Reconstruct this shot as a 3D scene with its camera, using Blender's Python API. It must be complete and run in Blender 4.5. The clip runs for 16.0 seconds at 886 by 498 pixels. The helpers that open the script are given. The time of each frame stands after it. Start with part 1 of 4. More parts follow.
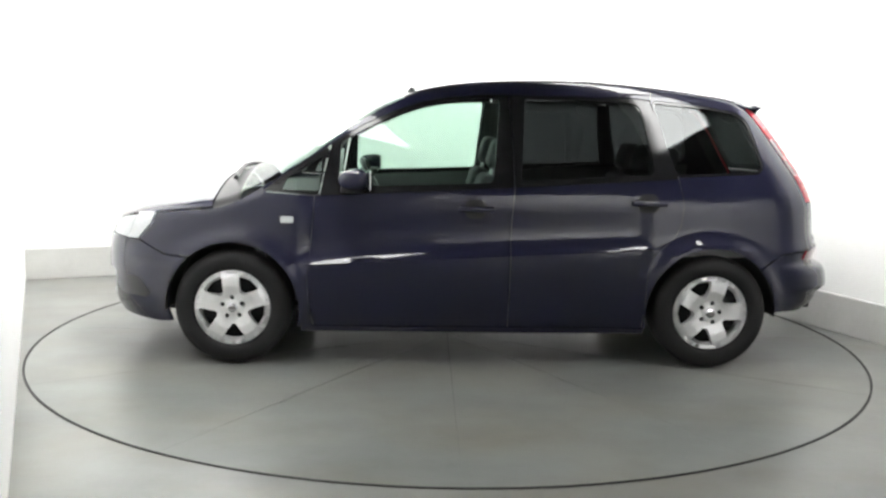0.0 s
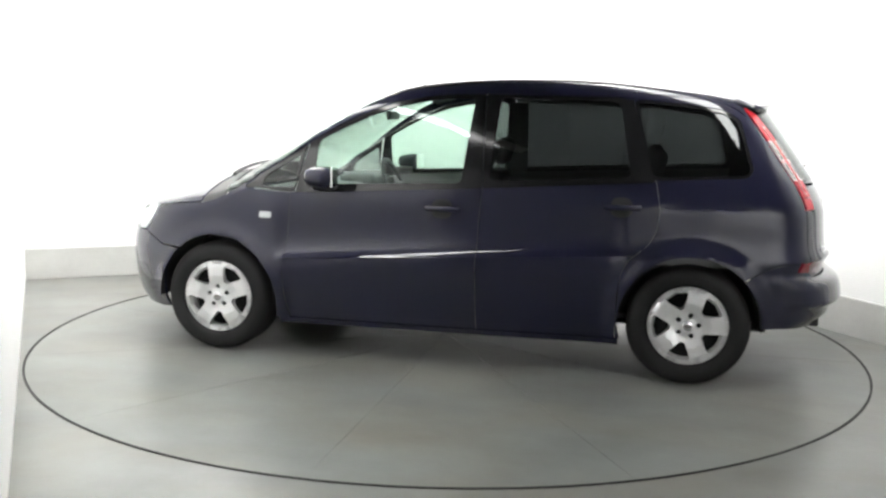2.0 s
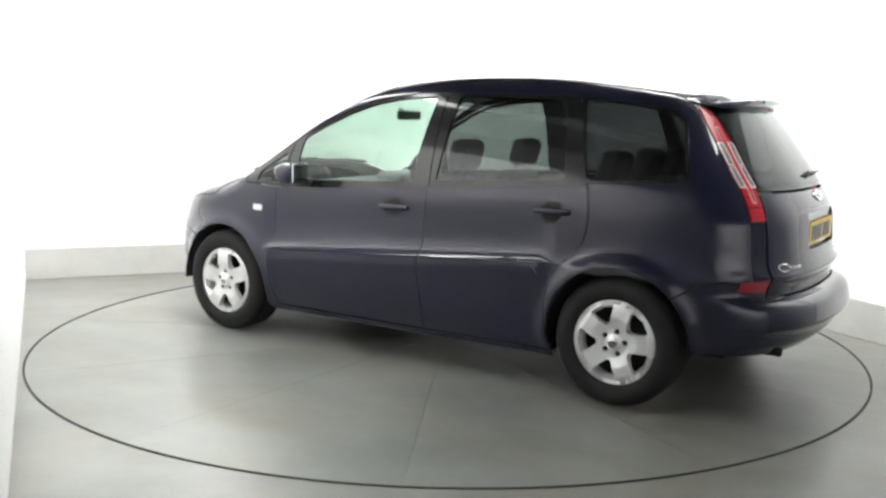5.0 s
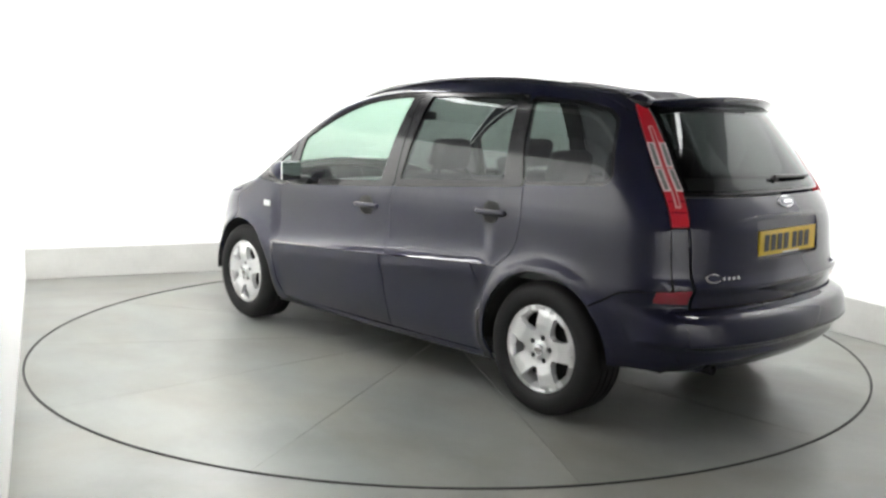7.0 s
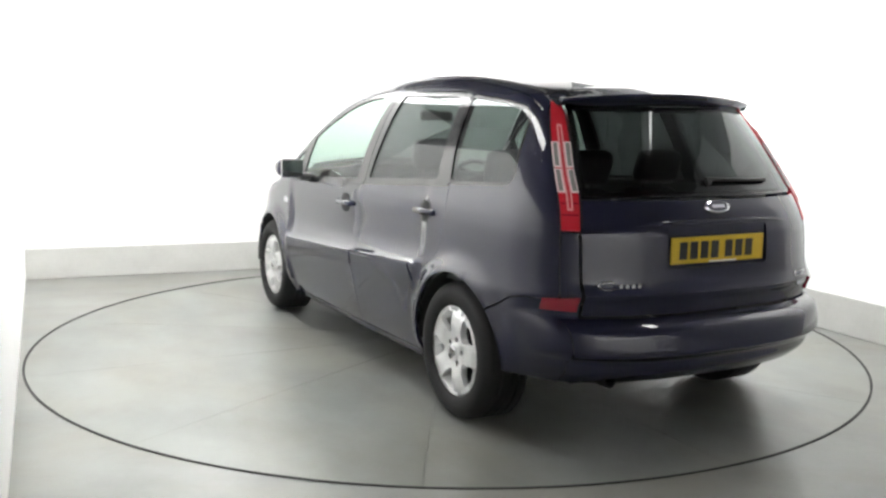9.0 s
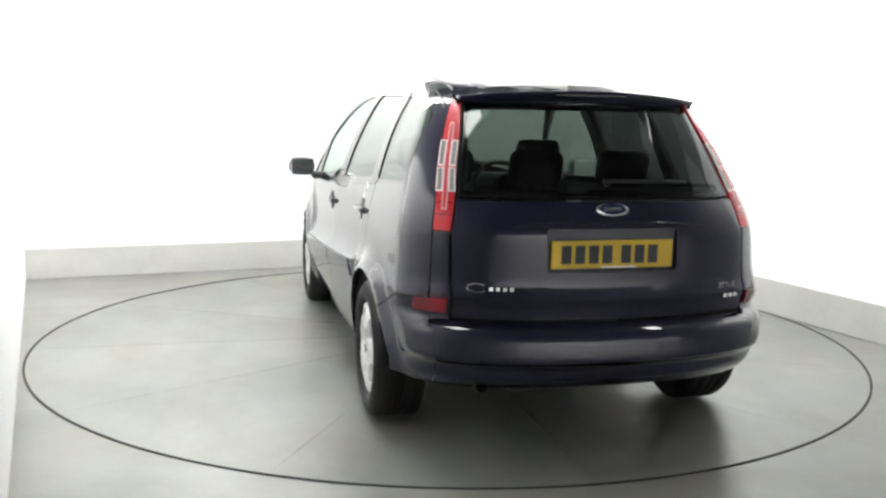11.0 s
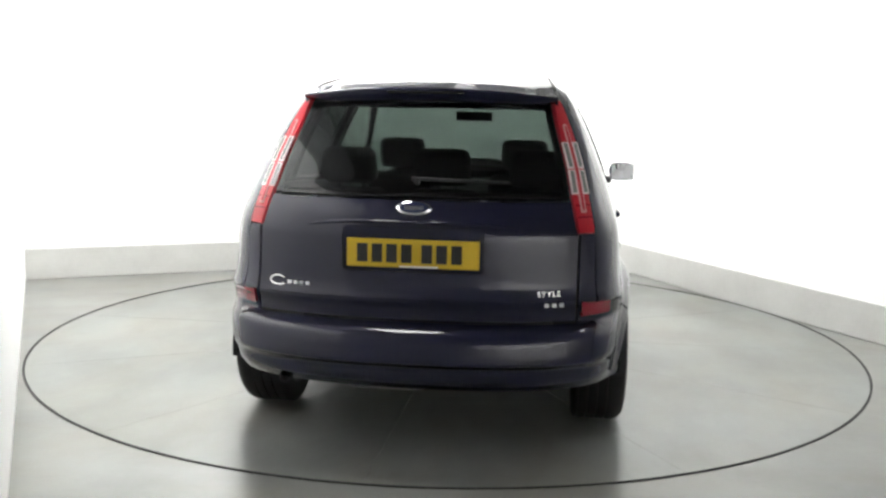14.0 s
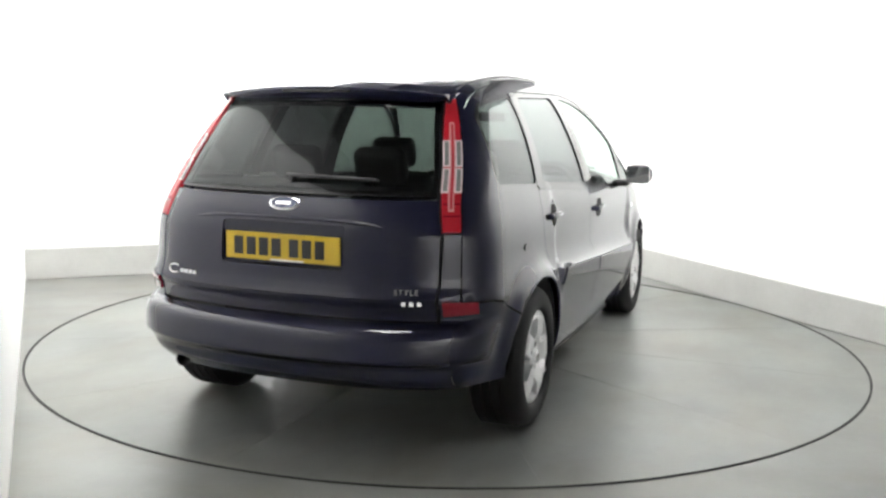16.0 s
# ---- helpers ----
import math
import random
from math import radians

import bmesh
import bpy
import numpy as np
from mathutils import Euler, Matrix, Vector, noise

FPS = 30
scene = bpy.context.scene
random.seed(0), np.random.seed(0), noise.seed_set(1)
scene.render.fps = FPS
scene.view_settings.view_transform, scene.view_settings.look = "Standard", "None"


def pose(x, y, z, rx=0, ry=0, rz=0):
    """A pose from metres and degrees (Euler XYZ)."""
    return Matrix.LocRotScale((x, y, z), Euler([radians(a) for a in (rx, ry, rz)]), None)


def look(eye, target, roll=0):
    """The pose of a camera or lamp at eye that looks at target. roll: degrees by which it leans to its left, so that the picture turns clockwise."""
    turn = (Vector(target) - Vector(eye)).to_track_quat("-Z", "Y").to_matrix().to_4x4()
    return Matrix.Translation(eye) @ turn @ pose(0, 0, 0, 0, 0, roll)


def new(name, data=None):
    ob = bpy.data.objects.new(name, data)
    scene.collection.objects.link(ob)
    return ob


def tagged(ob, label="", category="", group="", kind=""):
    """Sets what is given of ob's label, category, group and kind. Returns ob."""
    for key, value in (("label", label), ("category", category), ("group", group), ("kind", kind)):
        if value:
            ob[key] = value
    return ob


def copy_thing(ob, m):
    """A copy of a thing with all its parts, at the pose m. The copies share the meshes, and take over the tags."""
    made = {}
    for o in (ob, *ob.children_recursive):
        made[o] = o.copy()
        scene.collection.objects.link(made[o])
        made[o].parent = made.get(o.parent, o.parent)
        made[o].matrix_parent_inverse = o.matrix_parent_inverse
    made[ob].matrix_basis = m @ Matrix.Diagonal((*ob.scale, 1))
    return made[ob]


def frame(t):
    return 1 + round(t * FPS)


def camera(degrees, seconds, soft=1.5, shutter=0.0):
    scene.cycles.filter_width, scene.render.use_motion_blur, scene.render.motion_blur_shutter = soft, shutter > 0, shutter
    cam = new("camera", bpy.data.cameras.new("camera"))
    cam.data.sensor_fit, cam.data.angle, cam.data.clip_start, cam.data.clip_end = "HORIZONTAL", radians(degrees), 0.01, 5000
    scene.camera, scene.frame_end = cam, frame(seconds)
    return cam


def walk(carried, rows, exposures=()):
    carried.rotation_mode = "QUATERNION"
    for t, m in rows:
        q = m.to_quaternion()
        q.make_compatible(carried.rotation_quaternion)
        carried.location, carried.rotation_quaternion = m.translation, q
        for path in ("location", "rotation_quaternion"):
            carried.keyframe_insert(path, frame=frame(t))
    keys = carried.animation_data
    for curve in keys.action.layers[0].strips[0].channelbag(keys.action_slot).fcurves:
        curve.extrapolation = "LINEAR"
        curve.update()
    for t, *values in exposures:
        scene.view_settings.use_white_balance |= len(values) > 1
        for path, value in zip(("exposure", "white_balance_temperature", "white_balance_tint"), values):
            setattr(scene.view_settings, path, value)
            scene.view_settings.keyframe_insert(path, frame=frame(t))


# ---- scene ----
from mathutils import geometry

# ---- camera ----
EYE = Vector((0.0, -5.657, 1.373))
PITCH, YAW, LEAN = radians(-8.275), radians(-0.246), 1.088
AIM = EYE + 5 * Vector((math.sin(YAW) * math.cos(PITCH), math.cos(YAW) * math.cos(PITCH), math.sin(PITCH)))
cam = camera(51.93, 16.0, soft=2.6)
walk(cam, [(0, look(EYE, AIM, LEAN)), (16.0, look(EYE, AIM, LEAN))], [(0, 0.56), (16.0, 0.56)])

# ---- world and large lights ----
ROOM_TURN = 23.0                     # the booth is turned against the camera's line
ROOM = pose(0, 0, 0, 0, 0, ROOM_TURN)
LEFT, RIGHT, BACK, FRONT, HIGH = -2.52, 2.53, 2.81, -8.2, 3.2
WEST_TO, EAST_TO = -2.7, -2.4        # unseen ends of the white lining, set for reflections and bounce
LAMP_POWER, FILL_POWER = 11.4, 20.0
LINED = 2.6                          # height of the white lining; unseen and dark above, for dim window reflections
world = bpy.data.worlds.new("world")
scene.world = world
world.use_nodes = True
world.node_tree.nodes["Background"].inputs[0].default_value = (0.5, 0.5, 0.5, 1)
world.node_tree.nodes["Background"].inputs[1].default_value = 0.02


# ---- materials ----
def material(name, colour, rough=0.5, metal=0.0, coat=0.0, grain=0.0, grain_scale=30, stain=0.0, stain_scale=2.0,
             bump=0.0, rough_var=0.0, emit=None, power=0.0, spec=0.5, objvar=0.0, coat_rough=0.03, alpha_spec=None):
    m = bpy.data.materials.new(name)
    m.use_nodes = True
    nt = m.node_tree
    b = nt.nodes["Principled BSDF"]
    b.inputs["Base Color"].default_value = (*colour, 1)
    b.inputs["Roughness"].default_value = rough
    b.inputs["Metallic"].default_value = metal
    b.inputs["Coat Weight"].default_value = coat
    b.inputs["Coat Roughness"].default_value = coat_rough
    b.inputs["Specular IOR Level"].default_value = spec
    if emit:
        b.inputs["Emission Color"].default_value = (*emit, 1)
        b.inputs["Emission Strength"].default_value = power
    if grain or stain or bump or rough_var or objvar:
        co = nt.nodes.new("ShaderNodeTexCoord")
        fine = nt.nodes.new("ShaderNodeTexNoise")
        fine.inputs["Scale"].default_value, fine.inputs["Detail"].default_value = grain_scale, 4
        wide = nt.nodes.new("ShaderNodeTexNoise")
        wide.inputs["Scale"].default_value, wide.inputs["Detail"].default_value = stain_scale, 5
        wide.inputs["Roughness"].default_value = 0.6
        for n in (fine, wide):
            nt.links.new(co.outputs["Object"], n.inputs["Vector"])

        def math_node(op, a, bb):
            n = nt.nodes.new("ShaderNodeMath")
            n.operation = op
            for sock, v in zip(n.inputs, (a, bb)):
                if isinstance(v, (int, float)):
                    sock.default_value = v
                else:
                    nt.links.new(v, sock)
            return n.outputs[0]
        f = math_node("MULTIPLY_ADD", fine.outputs["Fac"], 2 * grain)
        f.node.inputs[2].default_value = 1 - grain
        span = nt.nodes.new("ShaderNodeMapRange")
        span.inputs["From Min"].default_value, span.inputs["From Max"].default_value = 0.32, 0.68
        span.inputs["To Min"].default_value, span.inputs["To Max"].default_value = 1 - stain, 1 + stain
        nt.links.new(wide.outputs["Fac"], span.inputs["Value"])
        w = span.outputs[0]
        fac = math_node("MULTIPLY", f, w)
        if objvar:
            info = nt.nodes.new("ShaderNodeObjectInfo")
            o = math_node("MULTIPLY_ADD", info.outputs["Random"], 2 * objvar)
            o.node.inputs[2].default_value = 1 - objvar
            fac = math_node("MULTIPLY", fac, o)
        mix = nt.nodes.new("ShaderNodeVectorMath")
        mix.operation = "SCALE"
        mix.inputs[0].default_value = colour
        nt.links.new(fac, mix.inputs["Scale"])
        nt.links.new(mix.outputs[0], b.inputs["Base Color"])
        if rough_var:
            r = math_node("MULTIPLY_ADD", wide.outputs["Fac"], 2 * rough_var)
            r.node.inputs[2].default_value = rough - rough_var
            nt.links.new(r, b.inputs["Roughness"])
        if bump:
            bp = nt.nodes.new("ShaderNodeBump")
            bp.inputs["Strength"].default_value, bp.inputs["Distance"].default_value = bump, 0.002
            nt.links.new(fine.outputs["Fac"], bp.inputs["Height"])
            nt.links.new(bp.outputs[0], b.inputs["Normal"])
    return m


def glass(name, tint):
    """Thin tinted pane: see-through, with mirror gloss that grows at a slant."""
    m = bpy.data.materials.new(name)
    m.use_nodes = True
    nt = m.node_tree
    nt.nodes.clear()
    out = nt.nodes.new("ShaderNodeOutputMaterial")
    clear, gloss = nt.nodes.new("ShaderNodeBsdfTransparent"), nt.nodes.new("ShaderNodeBsdfGlossy")
    clear.inputs[0].default_value = (*tint, 1)
    gloss.inputs["Roughness"].default_value = 0.03
    gloss.inputs[0].default_value = (0.72, 0.74, 0.74, 1)
    facing, mix = nt.nodes.new("ShaderNodeLayerWeight"), nt.nodes.new("ShaderNodeMixShader")
    facing.inputs[0].default_value = 0.5
    steep, amount = nt.nodes.new("ShaderNodeMath"), nt.nodes.new("ShaderNodeMath")
    steep.operation, amount.operation = "POWER", "MULTIPLY_ADD"
    steep.inputs[1].default_value, amount.inputs[1].default_value, amount.inputs[2].default_value = 5.0, 0.95, 0.05
    nt.links.new(facing.outputs["Facing"], steep.inputs[0])
    nt.links.new(steep.outputs[0], amount.inputs[0])
    nt.links.new(amount.outputs[0], mix.inputs[0])
    nt.links.new(clear.outputs[0], mix.inputs[1])
    nt.links.new(gloss.outputs[0], mix.inputs[2])
    nt.links.new(mix.outputs[0], out.inputs[0])
    return m


PAINT = material("dark blue metallic car paint", (0.0084, 0.0089, 0.0245), 0.4, 0.0, 1.0, spec=0.06, grain=0.06, grain_scale=900, coat_rough=0.03)
BLACK = material("satin black trim", (0.012, 0.012, 0.013), 0.38, grain=0.1, grain_scale=200, bump=0.1)
GLOSSBLACK = material("gloss black trim", (0.008, 0.008, 0.009), 0.12)
RUBBER = material("tyre rubber", (0.009, 0.009, 0.0095), 0.7, grain=0.15, grain_scale=60, stain=0.12, stain_scale=8, bump=0.2, spec=0.3)
LINER = material("dark underbody", (0.008, 0.008, 0.009), 0.85, grain=0.2, grain_scale=40)
SILVER = material("silver wheel paint", (0.66, 0.66, 0.66), 0.30, 0.5, 0.5, grain=0.05, grain_scale=300, stain=0.05, stain_scale=9)
CHROME = material("chrome", (0.82, 0.82, 0.84), 0.12, 1.0, stain=0.03, stain_scale=20)
STEEL = material("dull steel", (0.22, 0.21, 0.20), 0.5, 0.8, grain=0.2, grain_scale=90)
REDLENS = material("red lamp lens", (0.46, 0.012, 0.024), 0.3, 0.0, 0.25, grain=0.12, grain_scale=160, coat_rough=0.15, spec=0.3)
PINKLENS = material("pale pink light guide", (0.62, 0.30, 0.30), 0.45, 0.0, 0.0, spec=0.2, coat_rough=0.15, grain=0.2, grain_scale=120)
BEZEL = material("pale pink bezel", (0.78, 0.66, 0.66), 0.3, 0.0, 0.4, grain=0.1, grain_scale=90)
DARKRED = material("dark red reflector", (0.20, 0.008, 0.022), 0.2, 0.0, 1.0, grain=0.15, grain_scale=220)
CLEARLENS = material("clear lamp lens", (0.22, 0.23, 0.22), 0.2, 0.0, 0.25, grain=0.45, grain_scale=120, coat_rough=0.15, spec=0.3)
HEADLENS = material("headlamp lens", (0.50, 0.52, 0.53), 0.2, 0.1, 0.6, coat_rough=0.08, grain=0.15, grain_scale=60)
YELLOW = material("yellow plate", (0.58, 0.39, 0.021), 0.42, grain=0.04, grain_scale=80, stain=0.05, stain_scale=6)
BADGEBLUE = material("badge blue", (0.022, 0.028, 0.07), 0.2, 0.2, 1.0)
FABRIC = material("dark grey seat cloth", (0.045, 0.046, 0.05), 0.9, grain=0.25, grain_scale=250, bump=0.4)
PLASTIC = material("grey dash plastic", (0.13, 0.133, 0.135), 0.65, grain=0.15, grain_scale=200, bump=0.25)
HEADLINER = material("pale headliner", (0.42, 0.42, 0.40), 0.95, grain=0.06, grain_scale=200)
MIRROR = material("mirror", (0.85, 0.86, 0.86), 0.03, 1.0)
WHITEWALL = material("white painted wall", (0.84, 0.84, 0.83), 0.7, grain=0.015, grain_scale=40, stain=0.03, stain_scale=0.8, bump=0.03)
PLINTH = material("pale grey plinth board", (0.50, 0.50, 0.48), 0.55, grain=0.03, grain_scale=40, stain=0.07, stain_scale=2.5)
GREYCEIL = material("dark grey ceiling", (0.16, 0.16, 0.165), 0.8, grain=0.05, grain_scale=6)
ENDWALL = material("pale grey wall", (0.72, 0.72, 0.72), 0.8, grain=0.05, grain_scale=6)
DARKWALL = material("dark grey wall", (0.42, 0.42, 0.425), 0.8, grain=0.1, grain_scale=6)
def floor_paint(name, colour, seed, objvar=0.0):
    """Worn grey floor paint: cloudy tone, brownish stains, drag marks, and patches polished smoother than the rest."""
    m = bpy.data.materials.new(name)
    m.use_nodes = True
    nt = m.node_tree
    b = nt.nodes["Principled BSDF"]
    co = nt.nodes.new("ShaderNodeTexCoord")

    def noise(scale, detail, stretch=(1, 1, 1), turn=0.0, rough=0.6, warp=0.0):
        mp, n = nt.nodes.new("ShaderNodeMapping"), nt.nodes.new("ShaderNodeTexNoise")
        mp.inputs["Scale"].default_value, mp.inputs["Location"].default_value = stretch, (seed, seed * 0.7, 0)
        mp.inputs["Rotation"].default_value = (0, 0, radians(turn))
        n.inputs["Scale"].default_value, n.inputs["Detail"].default_value = scale, detail
        n.inputs["Roughness"].default_value, n.inputs["Distortion"].default_value = rough, warp
        nt.links.new(co.outputs["Object"], mp.inputs["Vector"])
        nt.links.new(mp.outputs[0], n.inputs["Vector"])
        return n.outputs["Fac"]

    def span(v, f0, f1, t0, t1):
        n = nt.nodes.new("ShaderNodeMapRange")
        for k, x in (("From Min", f0), ("From Max", f1), ("To Min", t0), ("To Max", t1)):
            n.inputs[k].default_value = x
        nt.links.new(v, n.inputs["Value"])
        return n.outputs[0]

    def times(p, q):
        n = nt.nodes.new("ShaderNodeMath")
        n.operation = "MULTIPLY"
        nt.links.new(p, n.inputs[0])
        nt.links.new(q, n.inputs[1])
        return n.outputs[0]
    tone = times(span(noise(1.0, 5, rough=0.55), 0.34, 0.66, 0.80, 1.16), span(noise(60, 4), 0, 1, 0.95, 1.05))
    tone = times(tone, span(noise(1.4, 5, (1, 1.7, 1), 24, 0.62), 0.42, 0.68, 1.04, 0.84))
    if objvar:
        info = nt.nodes.new("ShaderNodeObjectInfo")
        tone = times(tone, span(info.outputs["Random"], 0, 1, 1 - objvar, 1 + objvar))
    brown = nt.nodes.new("ShaderNodeMix")
    brown.data_type = "RGBA"
    brown.inputs[6].default_value = (*colour, 1)
    brown.inputs[7].default_value = (colour[0] * 0.98, colour[1] * 0.88, colour[2] * 0.76, 1)
    nt.links.new(span(noise(1.3, 6, (1, 1.8, 1), -30, 0.6), 0.40, 0.80, 0, 1), brown.inputs[0])
    shade = nt.nodes.new("ShaderNodeVectorMath")
    shade.operation = "SCALE"
    nt.links.new(brown.outputs[2], shade.inputs[0])
    nt.links.new(tone, shade.inputs["Scale"])
    nt.links.new(shade.outputs[0], b.inputs["Base Color"])
    nt.links.new(span(noise(0.9, 2, (1, 1.5, 1), 15, 0.5), 0.25, 0.75, 0.285, 0.37), b.inputs["Roughness"])
    bp = nt.nodes.new("ShaderNodeBump")
    bp.inputs["Strength"].default_value, bp.inputs["Distance"].default_value = 0.06, 0.002
    nt.links.new(noise(45, 5), bp.inputs["Height"])
    nt.links.new(bp.outputs[0], b.inputs["Normal"])
    return m


FLOOR = floor_paint("grey painted floor", (0.172, 0.178, 0.169), 3.0)
PLATE = floor_paint("grey painted steel plate", (0.166, 0.175, 0.165), 8.0, 0.012)
GROOVE = material("black rubber joint", (0.012, 0.012, 0.012), 0.8, grain=0.1, grain_scale=30)
# Emission of the unseen panels added to brighten the white walls.
LIGHT = material("lit diffuser", (0.9, 0.9, 0.9), 0.6, emit=(1.0, 1.0, 0.985), power=LAMP_POWER)
SEAM = material("dark grey joint", (0.15, 0.155, 0.15), 0.7, grain=0.1, grain_scale=30)
LIGHT_FILL = material("added fill lamp diffuser", (0.9, 0.9, 0.9), 0.6, emit=(1.0, 1.0, 0.985), power=FILL_POWER)
GLASS_CLEAR = glass("greenish clear glass", (0.64, 0.77, 0.70))
GLASS_GREY = glass("grey tinted glass", (0.36, 0.40, 0.38))
GLASS_DARK = glass("dark privacy glass", (0.115, 0.125, 0.125))
GLASS_REAR = glass("rear privacy glass", (0.09, 0.105, 0.10))


# ---- mesh helpers ----
def link(name, mesh, mat, parent=None, label=""):
    ob = new(name, mesh)
    mesh.materials.append(mat)
    if parent is not None:
        ob.parent = parent
    return tagged(ob, label)


def part(name, bm, mat, parent=None, label="", smooth=False):
    mesh = bpy.data.meshes.new(name)
    bmesh.ops.recalc_face_normals(bm, faces=bm.faces)
    bm.to_mesh(mesh)
    bm.free()
    if smooth:
        mesh.shade_smooth()
        mesh.set_sharp_from_angle(angle=radians(38))
    return link(name, mesh, mat, parent, label)


def block(x0, y0, z0, x1, y1, z1, bevel=0.0, seg=2, m=None, bm=None):
    bm = bm or bmesh.new()
    got = bmesh.ops.create_cube(bm, size=1)["verts"]
    for v in got:
        v.co = Vector(((x0 + x1) / 2 + v.co.x * (x1 - x0), (y0 + y1) / 2 + v.co.y * (y1 - y0), (z0 + z1) / 2 + v.co.z * (z1 - z0)))
    if m:
        bmesh.ops.transform(bm, matrix=m, verts=got)
    if bevel:
        edges = list({e for v in got for e in v.link_edges})
        bmesh.ops.bevel(bm, geom=edges, offset=bevel, segments=seg, affect="EDGES", profile=0.5)
    return bm


def tube(points, radius, sides=10, bm=None, taper=1.0):
    """A round bar along a line of points."""
    bm = bm or bmesh.new()
    pts = [Vector(p) for p in points]
    rings = []
    for i, p in enumerate(pts):
        d = (pts[min(i + 1, len(pts) - 1)] - pts[max(i - 1, 0)]).normalized()
        q = d.to_track_quat("Z", "Y")
        r = radius * (1 + (taper - 1) * i / max(1, len(pts) - 1))
        rings.append([bm.verts.new(p + q @ Vector((r * math.cos(a), r * math.sin(a), 0)))
                      for a in [2 * math.pi * k / sides for k in range(sides)]])
    for a, b in zip(rings, rings[1:]):
        for k in range(sides):
            bm.faces.new((a[k], a[(k + 1) % sides], b[(k + 1) % sides], b[k]))
    bm.faces.new(rings[0][::-1])
    bm.faces.new(rings[-1])
    return bm


def lathe(profile, sides, axis="Y", bm=None):
    """A turned body from (radius, along) pairs round an axis."""
    bm = bm or bmesh.new()
    rings = []
    for r, h in profile:
        ring = []
        for k in range(sides):
            a = 2 * math.pi * k / sides
            c, s = r * math.cos(a), r * math.sin(a)
            ring.append(bm.verts.new((c, h, s) if axis == "Y" else (c, s, h)))
        rings.append(ring)
    for a, b in zip(rings, rings[1:]):
        for k in range(sides):
            bm.faces.new((a[k], a[(k + 1) % sides], b[(k + 1) % sides], b[k]))
    return bm


# ---- the booth ----
def box_wall(name, u0, v0, u1, v1, z0, z1, mat, label, bevel=0.0):
    ob = part(name, block(u0, v0, z0, u1, v1, z1, bevel), mat, None, label)
    ob.matrix_world = ROOM
    return tagged(ob, label, "wall", kind="structure")


TABLE_R, TABLE_AT = 2.478, (0.012, 0.045)


def build_room():
    bm = bmesh.new()
    n = 160
    inner = [bm.verts.new((TABLE_AT[0] + TABLE_R * math.cos(2 * math.pi * k / n), TABLE_AT[1] + TABLE_R * math.sin(2 * math.pi * k / n), 0)) for k in range(n)]
    outer = []
    for k in range(n):
        a = 2 * math.pi * k / n
        d = Vector((math.cos(a), math.sin(a), 0))
        outer.append(bm.verts.new(Vector((*TABLE_AT, 0)) + d * 14))
    low = [bm.verts.new(v.co + Vector((0, 0, -0.1))) for v in inner]
    for k in range(n):
        j = (k + 1) % n
        bm.faces.new((inner[k], outer[k], outer[j], inner[j]))
        bm.faces.new((inner[k], inner[j], low[j], low[k]))
    bm.faces.new(low)
    tagged(part("floor", bm, FLOOR), "grey painted floor with a round pit for the turntable", "floor", kind="structure")
    t = 0.15
    box_wall("wall_north", LEFT - t, BACK, RIGHT + t, BACK + t, 0, HIGH, WHITEWALL, "plain white painted studio wall")
    box_wall("wall_east", RIGHT, EAST_TO, RIGHT + t, BACK - 0.003, 0, LINED, WHITEWALL, "plain white painted studio wall")
    # Unseen dark wall, added to darken what the car's side reflects; likewise west.
    box_wall("wall_east_dark", RIGHT, FRONT, RIGHT + t, EAST_TO - 0.003, 0, HIGH, DARKWALL, "unseen dark grey wall added beyond the white lining")
    box_wall("wall_west", LEFT - t, WEST_TO, LEFT, BACK - 0.003, 0, LINED, WHITEWALL, "plain white painted studio wall beside the turntable")
    # Unseen dark bands, added so that the side windows reflect less white.
    for name, a in (("wall_east_upper", (RIGHT, EAST_TO, RIGHT + t, BACK - 0.003)), ("wall_west_upper", (LEFT - t, WEST_TO, LEFT, BACK - 0.003))):
        box_wall(name, *a, LINED + 0.003, HIGH, GREYCEIL, "dark grey wall above the white lining")
    skew = ROOM @ pose(LEFT, BACK, 0, 0, 0, 1.06) @ pose(-LEFT, -BACK, 0)
    scene.objects["wall_west"].matrix_world = skew
    scene.objects["wall_west_upper"].matrix_world = skew
    dark = box_wall("wall_west_dark", LEFT - t, FRONT, LEFT, WEST_TO - 0.003, 0, HIGH, DARKWALL, "unseen dark grey wall added beyond the white lining")
    dark.matrix_world = skew
    # Unseen pale wall, added to bounce light onto the car's rear.
    box_wall("wall_south", LEFT - t, FRONT - t, RIGHT + t, FRONT - 0.003, 0, HIGH, ENDWALL, "unseen pale grey wall added at the open end to bounce light")
    c = box_wall("ceiling", LEFT - t, FRONT - t, RIGHT + t, BACK + t, HIGH + 0.003, HIGH + 0.12, GREYCEIL, "plain dark grey ceiling")
    tagged(c, category="ceiling")
    for name, a in (("baseboard", (LEFT + 0.003, BACK - 0.03, RIGHT - 0.033, BACK - 0.002)), ("baseboard", (RIGHT - 0.03, EAST_TO, RIGHT - 0.002, BACK - 0.03))):
        ob = box_wall(name, a[0], a[1], a[2], a[3], 0.002, 0.252, PLINTH, "pale grey plinth board along a white wall", 0.004)
        tagged(ob, category="baseboard")


